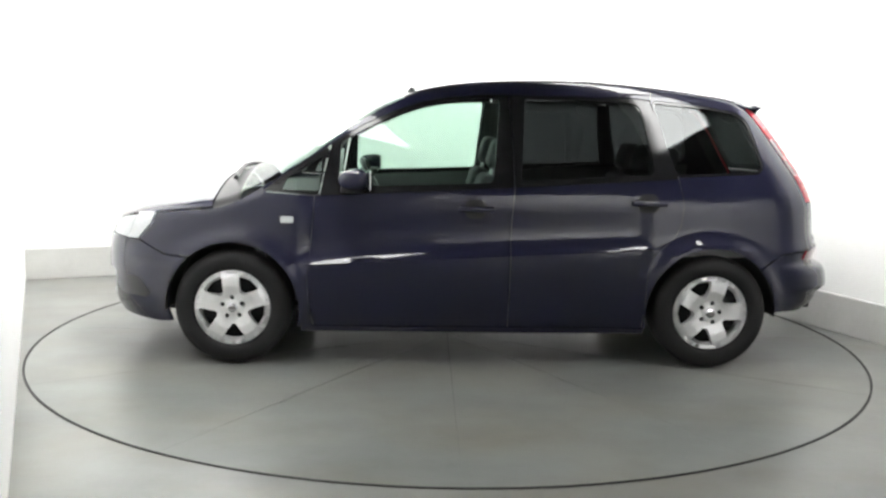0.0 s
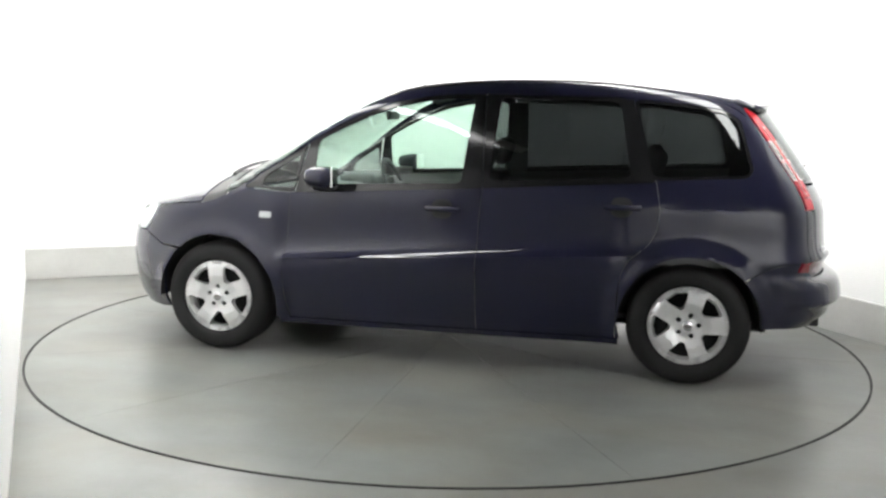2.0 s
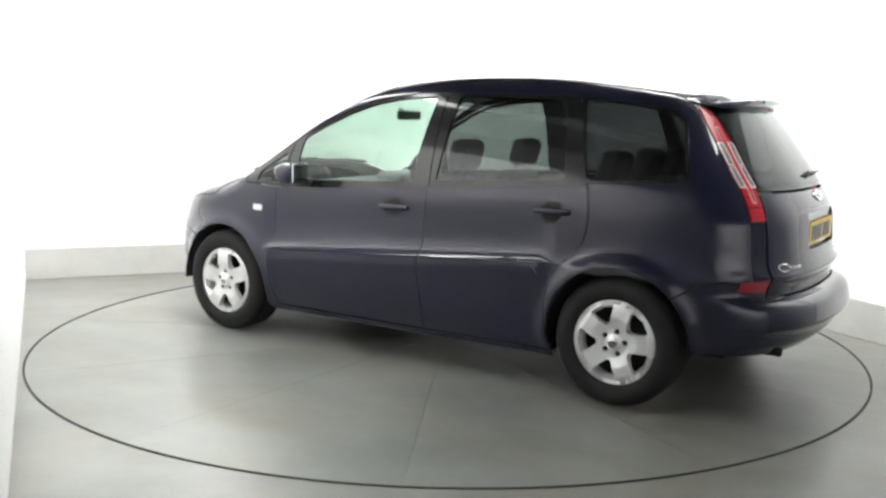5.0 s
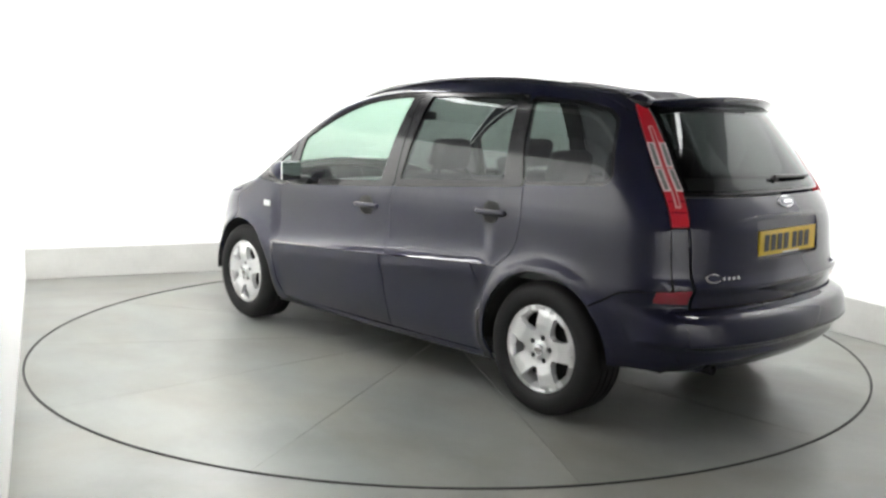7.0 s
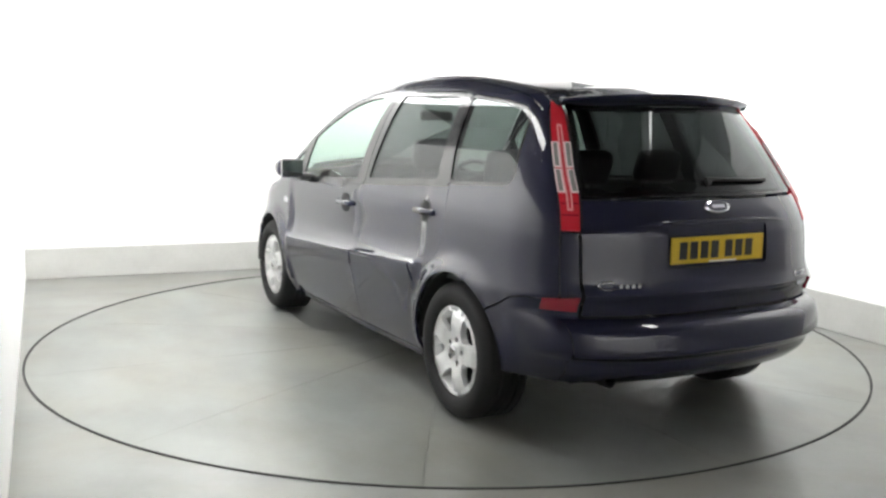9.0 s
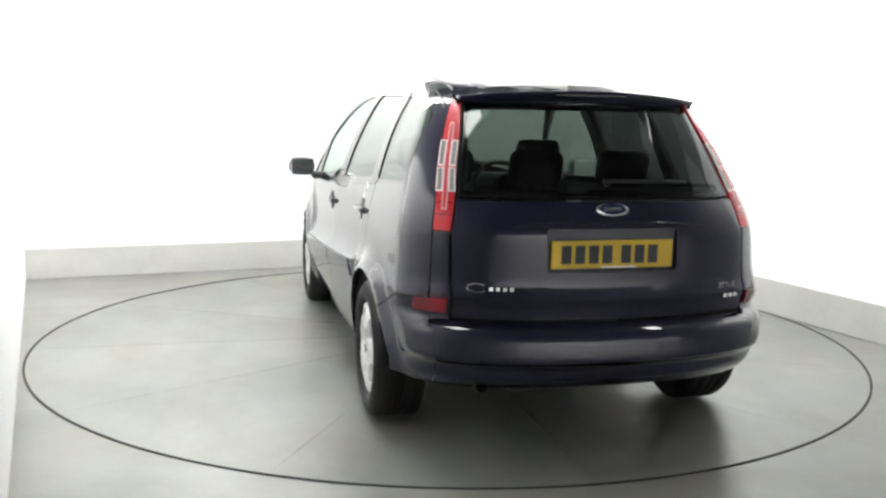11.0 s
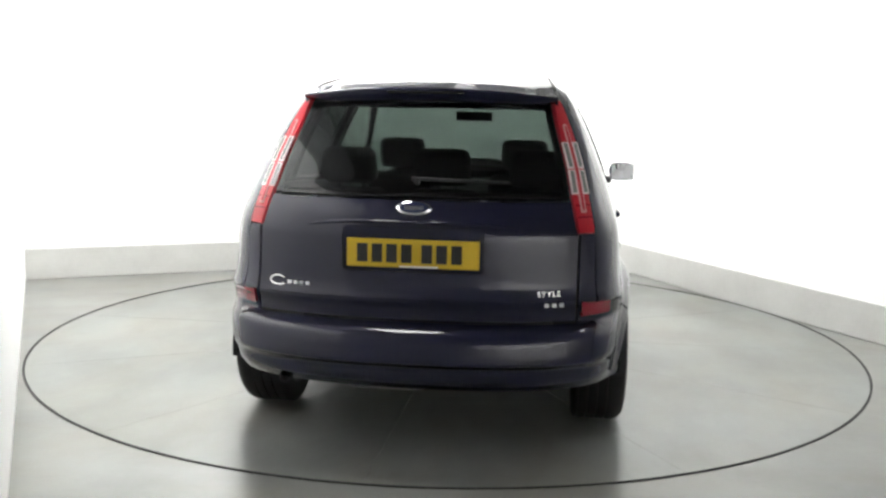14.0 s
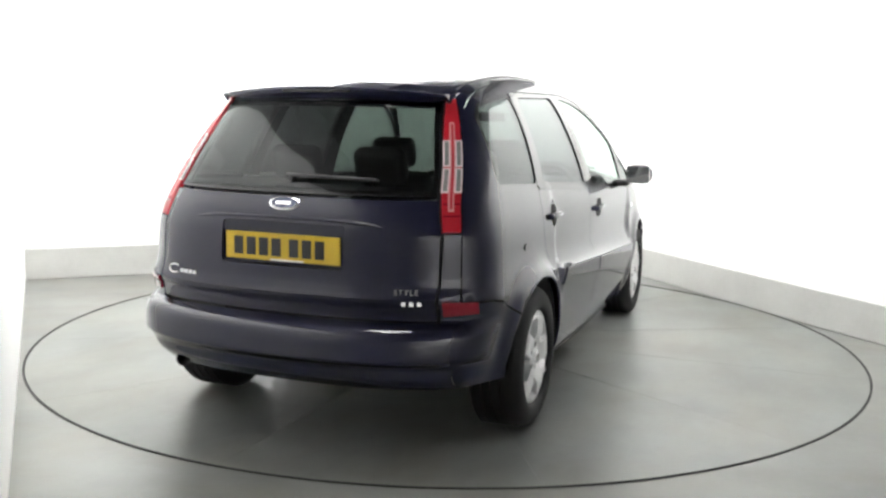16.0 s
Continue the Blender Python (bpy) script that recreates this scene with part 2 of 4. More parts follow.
def build_light(lit, label, kind_of):
    lamp = tagged(new("ceiling_light"), label, "ceiling light", kind_of)
    for x0, y0, x1, y1 in ((-0.76, -0.46, 0.76, -0.43), (-0.76, 0.43, 0.76, 0.46), (-0.76, -0.429, -0.73, 0.429), (0.73, -0.429, 0.76, 0.429)):
        part("frame", block(x0, y0, -0.06, x1, y1, 0.0), WHITEWALL, lamp)
    part("diffuser", block(-0.728, -0.428, -0.05, 0.728, 0.428, -0.01), lit, lamp)
    part("housing", block(-0.76, -0.46, 0.0, 0.76, 0.46, 0.05, 0.01), WHITEWALL, lamp, "white lamp housing")
    return lamp


def build_lights():
    """Unseen slanted panels, added below the ceiling to wash the white walls, and fill panels towards the end wall."""
    bright = build_light(LIGHT, "large bright unseen panel light, added and slanted to wash a wall", "wall washing panel lights")
    at = [(-1.15, v, -90) for v in (-1.15, 0.42, 1.99)] + [(1.15, v, 90) for v in (-1.8, -0.2, 1.4)] + [(0.0, 1.85, 180)]
    spots = [ROOM @ pose(u, v, HIGH - 0.42, 0, 0, turn) @ pose(0, 0, 0, -50) for u, v, turn in at]
    bright.matrix_world = spots[0]
    for m in spots[1:]:
        copy_thing(bright, m)
    # Unseen fill lamps, added to brighten the car's rear and the near floor.
    soft = build_light(LIGHT_FILL, "unseen fill panel light, added and slanted towards the end wall", "end wall panel lights")
    spots = [ROOM @ pose(u, -6.3, HIGH - 0.42) @ pose(0, 0, 0, -50) for u in (-1.1, 1.1)]
    soft.matrix_world = spots[0]
    for m in spots[1:]:
        copy_thing(soft, m)


def build_turntable():
    table = tagged(new("turntable"), "round grey painted steel turntable let into the floor", "turntable")
    n, seg = 12, 14
    for k in range(n):
        a0, a1 = radians(30 * k + 1.5) + 0.0002, radians(30 * k + 31.5) - 0.0002
        bm = bmesh.new()
        rim, base = [], []
        pts = [(0.012 * math.cos((a0 + a1) / 2), 0.012 * math.sin((a0 + a1) / 2))]
        pts += [((TABLE_R - 0.012) * math.cos(a0 + (a1 - a0) * i / seg), (TABLE_R - 0.012) * math.sin(a0 + (a1 - a0) * i / seg)) for i in range(seg + 1)]
        top = [bm.verts.new((x, y, 0)) for x, y in pts]
        low = [bm.verts.new((x, y, -0.03)) for x, y in pts]
        bm.faces.new(top)
        for i in range(len(top)):
            j = (i + 1) % len(top)
            bm.faces.new((top[i], low[i], low[j], top[j]))
        part("plate", bm, PLATE, table)
    part("hub", lathe([(0.0001, -0.005), (TABLE_R - 0.02, -0.005), (TABLE_R - 0.02, -0.08), (0.0001, -0.08)], 48, "Z"), SEAM, table)
    ring = part("trim", lathe([(TABLE_R + 0.0005, -0.02), (TABLE_R + 0.0005, 0.004), (TABLE_R - 0.011, 0.004), (TABLE_R - 0.011, -0.02)], 160, "Z"), GROOVE)
    ring.location = (*TABLE_AT, 0)
    tagged(ring, "thin black rubber joint round the turntable", "trim", kind="structure")
    return table


# ---- the car's surface ----
def curve(xs, ys):
    """A smooth line through the points, without overshoot."""
    xs, ys = np.array(xs, float), np.array(ys, float)
    if xs[0] > xs[-1]:
        xs, ys = xs[::-1], ys[::-1]
    h = np.diff(xs)
    d = np.diff(ys) / h
    m = np.zeros(len(xs))
    same = d[:-1] * d[1:] > 0
    w1, w2 = 2 * h[1:] + h[:-1], h[1:] + 2 * h[:-1]
    m[1:-1][same] = ((w1 + w2)[same]) / (w1[same] / d[:-1][same] + w2[same] / d[1:][same])
    m[0], m[-1] = d[0], d[-1]

    def f(x):
        x = np.clip(x, xs[0], xs[-1])
        i = np.clip(np.searchsorted(xs, x) - 1, 0, len(h) - 1)
        t = (x - xs[i]) / h[i]
        return ((1 + 2 * t) * (1 - t) ** 2 * ys[i] + t * (1 - t) ** 2 * h[i] * m[i]
                + t * t * (3 - 2 * t) * ys[i + 1] + t * t * (t - 1) * h[i] * m[i + 1])
    return f


AXLE, HUB_Z, ARCH = 1.32, 0.316, 0.362
half_width = curve([0.12, 0.20, 0.30, 0.45, 0.56, 0.60, 0.64, 0.72, 0.82, 0.90, 0.95, 1.0, 1.08, 1.2, 1.3, 1.4, 1.5, 1.62],
                   [0.77, 0.815, 0.850, 0.876, 0.888, 0.889, 0.882, 0.873, 0.868, 0.862, 0.853, 0.838, 0.812, 0.768, 0.724, 0.672, 0.605, 0.52])
taper = curve([2.25, 2.0, 1.8, 1.5, 1.2, 0.8, 0.0, -0.5, -0.9, -1.2, -1.6, -2.0, -2.25],
              [0.86, 0.90, 0.935, 0.972, 0.99, 1.0, 1.0, 0.99, 0.977, 0.965, 0.943, 0.905, 0.88])
rear_line = curve([0.28, 0.32, 0.36, 0.40, 0.42, 0.44, 0.50, 0.53, 0.553, 0.571, 0.585, 0.63, 0.668, 0.69, 0.73, 0.80, 0.90, 0.97, 1.06, 1.12, 1.22, 1.33, 1.43, 1.5, 1.6],
                  [-2.02, -2.075, -2.115, -2.130, -2.150, -2.178, -2.170, -2.160, -2.14, -2.09, -2.070, -2.077, -2.093, -2.085, -2.073, -2.067, -2.060, -2.040, -1.995, -1.955, -1.89, -1.815, -1.745, -1.69, -1.62])
front_line = curve([0.12, 0.2, 0.3, 0.5, 0.62, 0.7, 0.8, 0.9], [2.08, 2.14, 2.18, 2.20, 2.19, 2.16, 2.12, 2.08])
top_line = curve([2.3, 2.2, 2.1, 2.0, 1.87, 1.7, 1.52, 1.40, 1.2, 0.95, 0.81, 0.63, 0.46, 0.28, 0.11, -0.07, -0.25, -0.42, -0.6, -0.78, -0.96, -1.14, -1.32, -1.5, -1.68, -1.9, -2.3],
                 [0.52, 0.665, 0.755, 0.82, 0.882, 0.937, 0.988, 1.025, 1.11, 1.238, 1.31, 1.405, 1.483, 1.538, 1.568, 1.586, 1.596, 1.60, 1.60, 1.595, 1.583, 1.567, 1.547, 1.525, 1.498, 1.46, 1.38])
crown = curve([2.3, 1.9, 1.6, 1.3, 1.0, 0.7, 0.3, -0.2, -1.0, -1.7], [0.09, 0.07, 0.07, 0.085, 0.075, 0.045, 0.025, 0.032, 0.045, 0.055])
REAR_L, REAR_N, FRONT_L, FRONT_N = 0.40, 2.5, 0.75, 2.2


def crease(x):
    return 0.567 + (0.85 - np.clip(x, -1.3, 1.3)) * 0.054


def width(x, z):
    shift = (crease(x) - 0.6) * np.clip(1 - np.abs(z - 0.6) / 0.32, 0, 1)
    w = half_width(z - shift) * taper(x)
    q = z - crease(x)
    along = np.clip((x + 1.0) / 0.10, 0, 1) * np.clip((0.98 - x) / 0.10, 0, 1)
    along = along * along * (3 - 2 * along)
    w = w + along * np.where(q >= 0, 0.016 * np.exp(-np.maximum(q, 0) / 0.016) + 0.045 * np.exp(-np.maximum(q, 0) / 0.085), 0.061 * np.exp(-(np.minimum(q, 0) / 0.24) ** 2)) - 0.040 * along * np.exp(-(q / 0.25) ** 2)
    for ax in (AXLE, -AXLE):
        r = np.hypot(x - ax, z - HUB_Z)
        w = w + (0.026 + 0.012 * (ax < 0)) * np.exp(-(np.maximum(r - ARCH, 0) / 0.06) ** 2) * np.clip((z - 0.1) / 0.2, 0, 1)
    return w


def rounded(d, n):
    c = np.clip(d, 0, 1)
    return np.where(d < 0, d, (1 - (1 - c) ** n) ** (1 / n))


def solid(x, y, z):
    """Below zero inside the body."""
    side = np.abs(y) - width(x, z) * np.minimum(rounded((x - rear_line(z)) / REAR_L, REAR_N), rounded((front_line(z) - x) / FRONT_L, FRONT_N))
    top = z - (top_line(x) - crown(x) * (np.abs(y) / 0.66) ** 2.2)
    k = 0.06
    h = np.maximum(k - np.abs(side - top), 0) / k
    return np.maximum(side, top) + h * h * k / 4


def root(f, lo, hi):
    """Bisection from the outside (lo) to the inside (hi)."""
    lo, hi = np.array(lo, float), np.array(hi, float)
    for _ in range(34):
        mid = (lo + hi) / 2
        out = f(mid) > 0
        lo, hi = np.where(out, mid, lo), np.where(out, hi, mid)
    return (lo + hi) / 2


def side_y(x, z):
    x, z = np.asarray(x, float), np.asarray(z, float)
    return root(lambda y: solid(x, y, z), np.full(x.shape, 1.2), np.zeros(x.shape))


def rear_x(y, z):
    y, z = np.asarray(y, float), np.asarray(z, float)
    return root(lambda x: solid(x, y, z), np.full(y.shape, -2.6), np.full(y.shape, -0.9))


def front_x(y, z):
    y, z = np.asarray(y, float), np.asarray(z, float)
    return root(lambda x: solid(x, y, z), np.full(y.shape, 2.6), np.full(y.shape, 1.0))


def top_z(x, y):
    x, y = np.asarray(x, float), np.asarray(y, float)
    return root(lambda z: solid(x, y, z), np.full(x.shape, 1.9), np.full(x.shape, 0.35))


def lifted(f, kind):
    """Points and outward normals over a flat pattern: side (x, z), rear or front (y, z), top (x, y)."""
    def g(a, b):
        e = 1e-3
        h = f(a, b)
        da, db = (f(a + e, b) - f(a - e, b)) / (2 * e), (f(a, b + e) - f(a, b - e)) / (2 * e)
        one = np.ones_like(h)
        if kind == "side":
            p, n = np.stack([a, h, b], -1), np.stack([-da, one, -db], -1)
        elif kind == "top":
            p, n = np.stack([a, b, h], -1), np.stack([-da, -db, one], -1)
        elif kind == "rear":
            p, n = np.stack([h, a, b], -1), np.stack([-one, da, db], -1)
        else:
            p, n = np.stack([h, a, b], -1), np.stack([one, -da, -db], -1)
        return p, n / np.linalg.norm(n, axis=1)[:, None]
    return g


SIDE, REAR, FACE, TOP = lifted(side_y, "side"), lifted(rear_x, "rear"), lifted(front_x, "front"), lifted(top_z, "top")


def inside(poly, pts):
    poly = np.asarray(poly)
    a, b = poly, np.roll(poly, -1, 0)
    x, y = pts[:, :1], pts[:, 1:]
    hit = ((a[:, 1] > y) != (b[:, 1] > y)) & (x < (b[:, 0] - a[:, 0]) * (y - a[:, 1]) / (b[:, 1] - a[:, 1] + 1e-12) + a[:, 0])
    return hit.sum(1) % 2 == 1


def area(poly):
    p = np.asarray(poly)
    q = np.roll(p, -1, 0)
    return 0.5 * (p[:, 0] * q[:, 1] - q[:, 0] * p[:, 1]).sum()


def resample(poly, step):
    out = []
    p = np.asarray(poly, float)
    for a, b in zip(p, np.roll(p, -1, 0)):
        n = max(1, int(math.ceil(np.linalg.norm(b - a) / step)))
        out += [a + (b - a) * i / n for i in range(n)]
    return np.array(out)


def inset(poly, d):
    """The outline moved inwards by d (outwards below zero)."""
    p = np.asarray(poly, float)
    if area(p) < 0:
        p = p[::-1]
    a, b = p - np.roll(p, 1, 0), np.roll(p, -1, 0) - p
    a, b = a / (np.linalg.norm(a, axis=1)[:, None] + 1e-12), b / (np.linalg.norm(b, axis=1)[:, None] + 1e-12)
    na, nb = np.stack([-a[:, 1], a[:, 0]], -1), np.stack([-b[:, 1], b[:, 0]], -1)
    n = na + nb
    n = n / np.maximum((n * n).sum(1), 0.35)[:, None] * 2
    return p + n * d


def fillet(poly, r, n=5, only=None):
    """The outline with its corners rounded."""
    p = [np.array(q, float) for q in poly]
    out = []
    for i, q in enumerate(p):
        if only is not None and i not in only:
            out.append(q)
            continue
        a, b = p[i - 1] - q, p[(i + 1) % len(p)] - q
        la, lb = np.linalg.norm(a), np.linalg.norm(b)
        s = min(r, la * 0.45, lb * 0.45)
        a, b = q + a / la * s, q + b / lb * s
        out += [(1 - t) ** 2 * a + 2 * t * (1 - t) * q + t * t * b for t in [k / n for k in range(n + 1)]]
    return np.array(out)


def arc(cx, cy, r, a0, a1, n):
    return [(cx + r * math.cos(radians(a0 + (a1 - a0) * k / n)), cy + r * math.sin(radians(a0 + (a1 - a0) * k / n))) for k in range(n + 1)]


def sheet(pieces, lip=0.012, flip=False, shape=None):
    """One mesh from pieces (outline, holes, lift, raise): each is cut flat, bent onto its surface and edged with a lip."""
    V, N, F = [], [], []
    for outline, holes, lift, up, step in pieces:
        loops = [resample(outline, step * 0.7)] + [resample(h, step * 0.7) for h in holes]
        if area(loops[0]) < 0:
            loops[0] = loops[0][::-1]
        loops[1:] = [h[::-1] if area(h) > 0 else h for h in loops[1:]]
        lo, hi = loops[0].min(0), loops[0].max(0)
        gx, gy = np.meshgrid(np.arange(lo[0], hi[0], step), np.arange(lo[1], hi[1], step * 0.87))
        gx = gx + (np.arange(gx.shape[0]) % 2)[:, None] * step / 2
        g = np.stack([gx.ravel(), gy.ravel()], -1)
        keep = inside(loops[0], g)
        for h in loops[1:]:
            keep &= ~inside(h, g)
        g = g[keep]
        edge = np.concatenate(loops)
        if len(g):
            d = np.sqrt(((g[:, None] - edge[None]) ** 2).sum(-1)).min(1)
            g = g[d > step * 0.45]
        pts = np.concatenate([edge, g])
        es, at = [], 0
        for l in loops:
            es += [(at + i, at + (i + 1) % len(l)) for i in range(len(l))]
            at += len(l)
        cv, ce, cf, *_ = geometry.delaunay_2d_cdt([Vector(p) for p in pts], es, [], 0, 1e-6)
        cv = np.array([tuple(v) for v in cv])
        tri = np.array([t for t in cf if len(t) == 3])
        mid = cv[tri].mean(1)
        keep = inside(loops[0], mid)
        for h in loops[1:]:
            keep &= ~inside(h, mid)
        tri = tri[keep]
        e1, e2 = cv[tri[:, 1]] - cv[tri[:, 0]], cv[tri[:, 2]] - cv[tri[:, 0]]
        cross = e1[:, 0] * e2[:, 1] - e1[:, 1] * e2[:, 0]
        tri, cross = tri[np.abs(cross) > 1e-9], cross[np.abs(cross) > 1e-9]
        P, Nn = lift(cv[:, 0], cv[:, 1])
        P = P + Nn * up
        f = np.cross(P[tri[:, 1]] - P[tri[:, 0]], P[tri[:, 2]] - P[tri[:, 0]])
        turn = (f * Nn[tri[:, 0]]).sum(1) < 0
        tri[turn] = tri[turn][:, ::-1]
        base = len(V)
        V += P.tolist()
        N += Nn.tolist()
        F += [[int(i) + base for i in t] for t in tri]
        if lip:
            count = {}
            for t in tri:
                for i in range(3):
                    a, b = int(t[i]), int(t[(i + 1) % 3])
                    count[(a, b)] = 1
            for (a, b) in list(count):
                if (b, a) not in count:
                    o = len(V)
                    d = P[b] - P[a]
                    na = np.cross(d, Nn[a])
                    na = na / (np.linalg.norm(na) + 1e-12)
                    V += [P[a].tolist(), P[b].tolist(), (P[b] - Nn[b] * lip).tolist(), (P[a] - Nn[a] * lip).tolist()]
                    N += [na.tolist()] * 4
                    F.append([o + 1, o, o + 3, o + 2])
    V, N = np.array(V), np.array(N)
    if flip:
        V[:, 1] *= -1
        N[:, 1] *= -1
        F = [t[::-1] for t in F]
    mesh = bpy.data.meshes.new("sheet")
    mesh.from_pydata(V.tolist(), [], F)
    mesh.shade_smooth()
    mesh.normals_split_custom_set_from_vertices(N.tolist())
    return mesh


def panel(name, outline, mat, parent, lift=SIDE, holes=(), gap=0.002, lip=0.012, up=0.0, step=0.035, flip=False, label="", extra=()):
    pieces = [(inset(outline, gap), holes, lift, up, step)] + [(inset(o, gap) if gap else o, h, l, up, step) for o, h, l in extra]
    mesh = sheet(pieces, lip, flip)
    mesh.name = name
    return link(name, mesh, mat, parent, label)


# Edges where one lifting direction hands over to the next.
def roof_edge(x):
    """The rounded edge between roof and side: (y, z) at x."""
    x = np.asarray(x, float)
    y = np.full(x.shape, 0.6)
    for _ in range(60):
        z = top_line(x) - crown(x) * (y / 0.66) ** 2.2
        y = 0.5 * y + 0.5 * width(x, z) * rounded((front_line(z) - x) / FRONT_L, FRONT_N)
    y = y - 0.005
    return y, top_z(x, y)


def corner(z, ratio):
    """The rear corner line: (y, x) at the height z."""
    z = np.asarray(z, float)
    y = ratio * width(rear_line(z) + REAR_L * 0.6, z)
    return y, rear_x(y, z)


def lamp_out(z):
    return 0.885 + (np.asarray(z, float) - 0.94) * 0.02


lamp_in = curve([0.90, 0.94, 1.06, 1.17, 1.31, 1.40, 1.45], [0.640, 0.634, 0.607, 0.586, 0.547, 0.524, 0.514])


# ---- wheels ----
def build_wheel(car, x, side, turn):
    wheel = tagged(new("wheel"), "silver five-spoke wheel with a black tyre")
    wheel.parent = car
    R = 0.316
    y0 = 0.0
    prof = [(0.205, -0.020), (0.212, -0.004), (0.225, 0.006), (0.255, 0.012), (0.285, 0.006), (0.302, -0.008), (0.311, -0.024)]
    for k in range(4):
        yy = -0.036 - k * 0.042
        prof += [(R, yy), (R, yy - 0.032), (R - 0.009, yy - 0.034), (R - 0.009, yy - 0.041)]
    prof += [(R, -0.205 + 0.001), (0.305, -0.215), (0.285, -0.222), (0.225, -0.218), (0.205, -0.20)]
    part("tyre", lathe(prof, 72), RUBBER, wheel, smooth=True)
    part("brake_drum", lathe([(0.0001, -0.075), (0.13, -0.075), (0.15, -0.09), (0.204, -0.10), (0.204, -0.19), (0.0001, -0.19)], 40), LINER, wheel, smooth=True)
    def dish(a, b):
        r = np.hypot(a, b)
        h = np.interp(r, [0, 0.03, 0.045, 0.07, 0.12, 0.17, 0.192, 0.200, 0.208], [0.002, 0.002, -0.006, -0.006, 0.010, 0.008, -0.004, 0.004, -0.006])
        e = 1e-3
        def hh(r):
            return np.interp(r, [0, 0.03, 0.045, 0.07, 0.12, 0.17, 0.192, 0.200, 0.208], [0.002, 0.002, -0.006, -0.006, 0.010, 0.008, -0.004, 0.004, -0.006])
        s = (hh(r + e) - hh(np.maximum(r - e, 0))) / (2 * e)
        u = np.maximum(r, 1e-6)
        n = np.stack([-s * a / u, np.ones_like(r), -s * b / u], -1)
        return np.stack([a, h, b], -1), n / np.linalg.norm(n, axis=1)[:, None]
    holes = []
    for k in range(5):
        c = radians(72 * k + turn)
        quad = [(0.090, -0.13), (0.185, -0.37), (0.188, 0.0), (0.185, 0.37), (0.090, 0.13)]
        quad = [(r * math.cos(c + a), r * math.sin(c + a)) for r, a in quad]
        holes.append(fillet(quad, 0.018, 4, (0, 1, 3, 4)))
        d = c + radians(36)
        holes.append(arc(0.056 * math.cos(d), 0.056 * math.sin(d), 0.0145, 0, 330, 11))
    disc = arc(0, 0, 0.207, 0, 354, 60)
    rim = panel("rim", disc, SILVER, wheel, dish, holes, 0.0, 0.030, 0.0, 0.016)
    rim.location.y = -0.006
    part("rim_barrel", lathe([(0.206, -0.01), (0.196, -0.04), (0.185, -0.06), (0.183, -0.19)], 48), SILVER, wheel, smooth=True)
    for k in range(5):
        d = radians(72 * k + turn + 36)
        part("wheel_nut", tube([(0.056 * math.cos(d), -0.04, 0.056 * math.sin(d)), (0.056 * math.cos(d), -0.016, 0.056 * math.sin(d))], 0.0115, 8), BLACK, wheel)
    cap = part("centre_cap", lathe([(0.027, -0.006), (0.0265, 0.002), (0.023, 0.004), (0.0001, 0.0045)], 28), CHROME, wheel, smooth=True)
    em = part("emblem", lathe([(0.020, 0.0), (0.019, 0.0035), (0.0001, 0.004)], 24), STEEL, cap)
    em.matrix_basis = pose(0, 0.003, 0) @ Matrix.Diagonal((1, 1, 0.5, 1))
    wheel.matrix_basis = pose(x, side * 0.868, HUB_Z, 0, 0, 0 if side > 0 else 180)
    return wheel


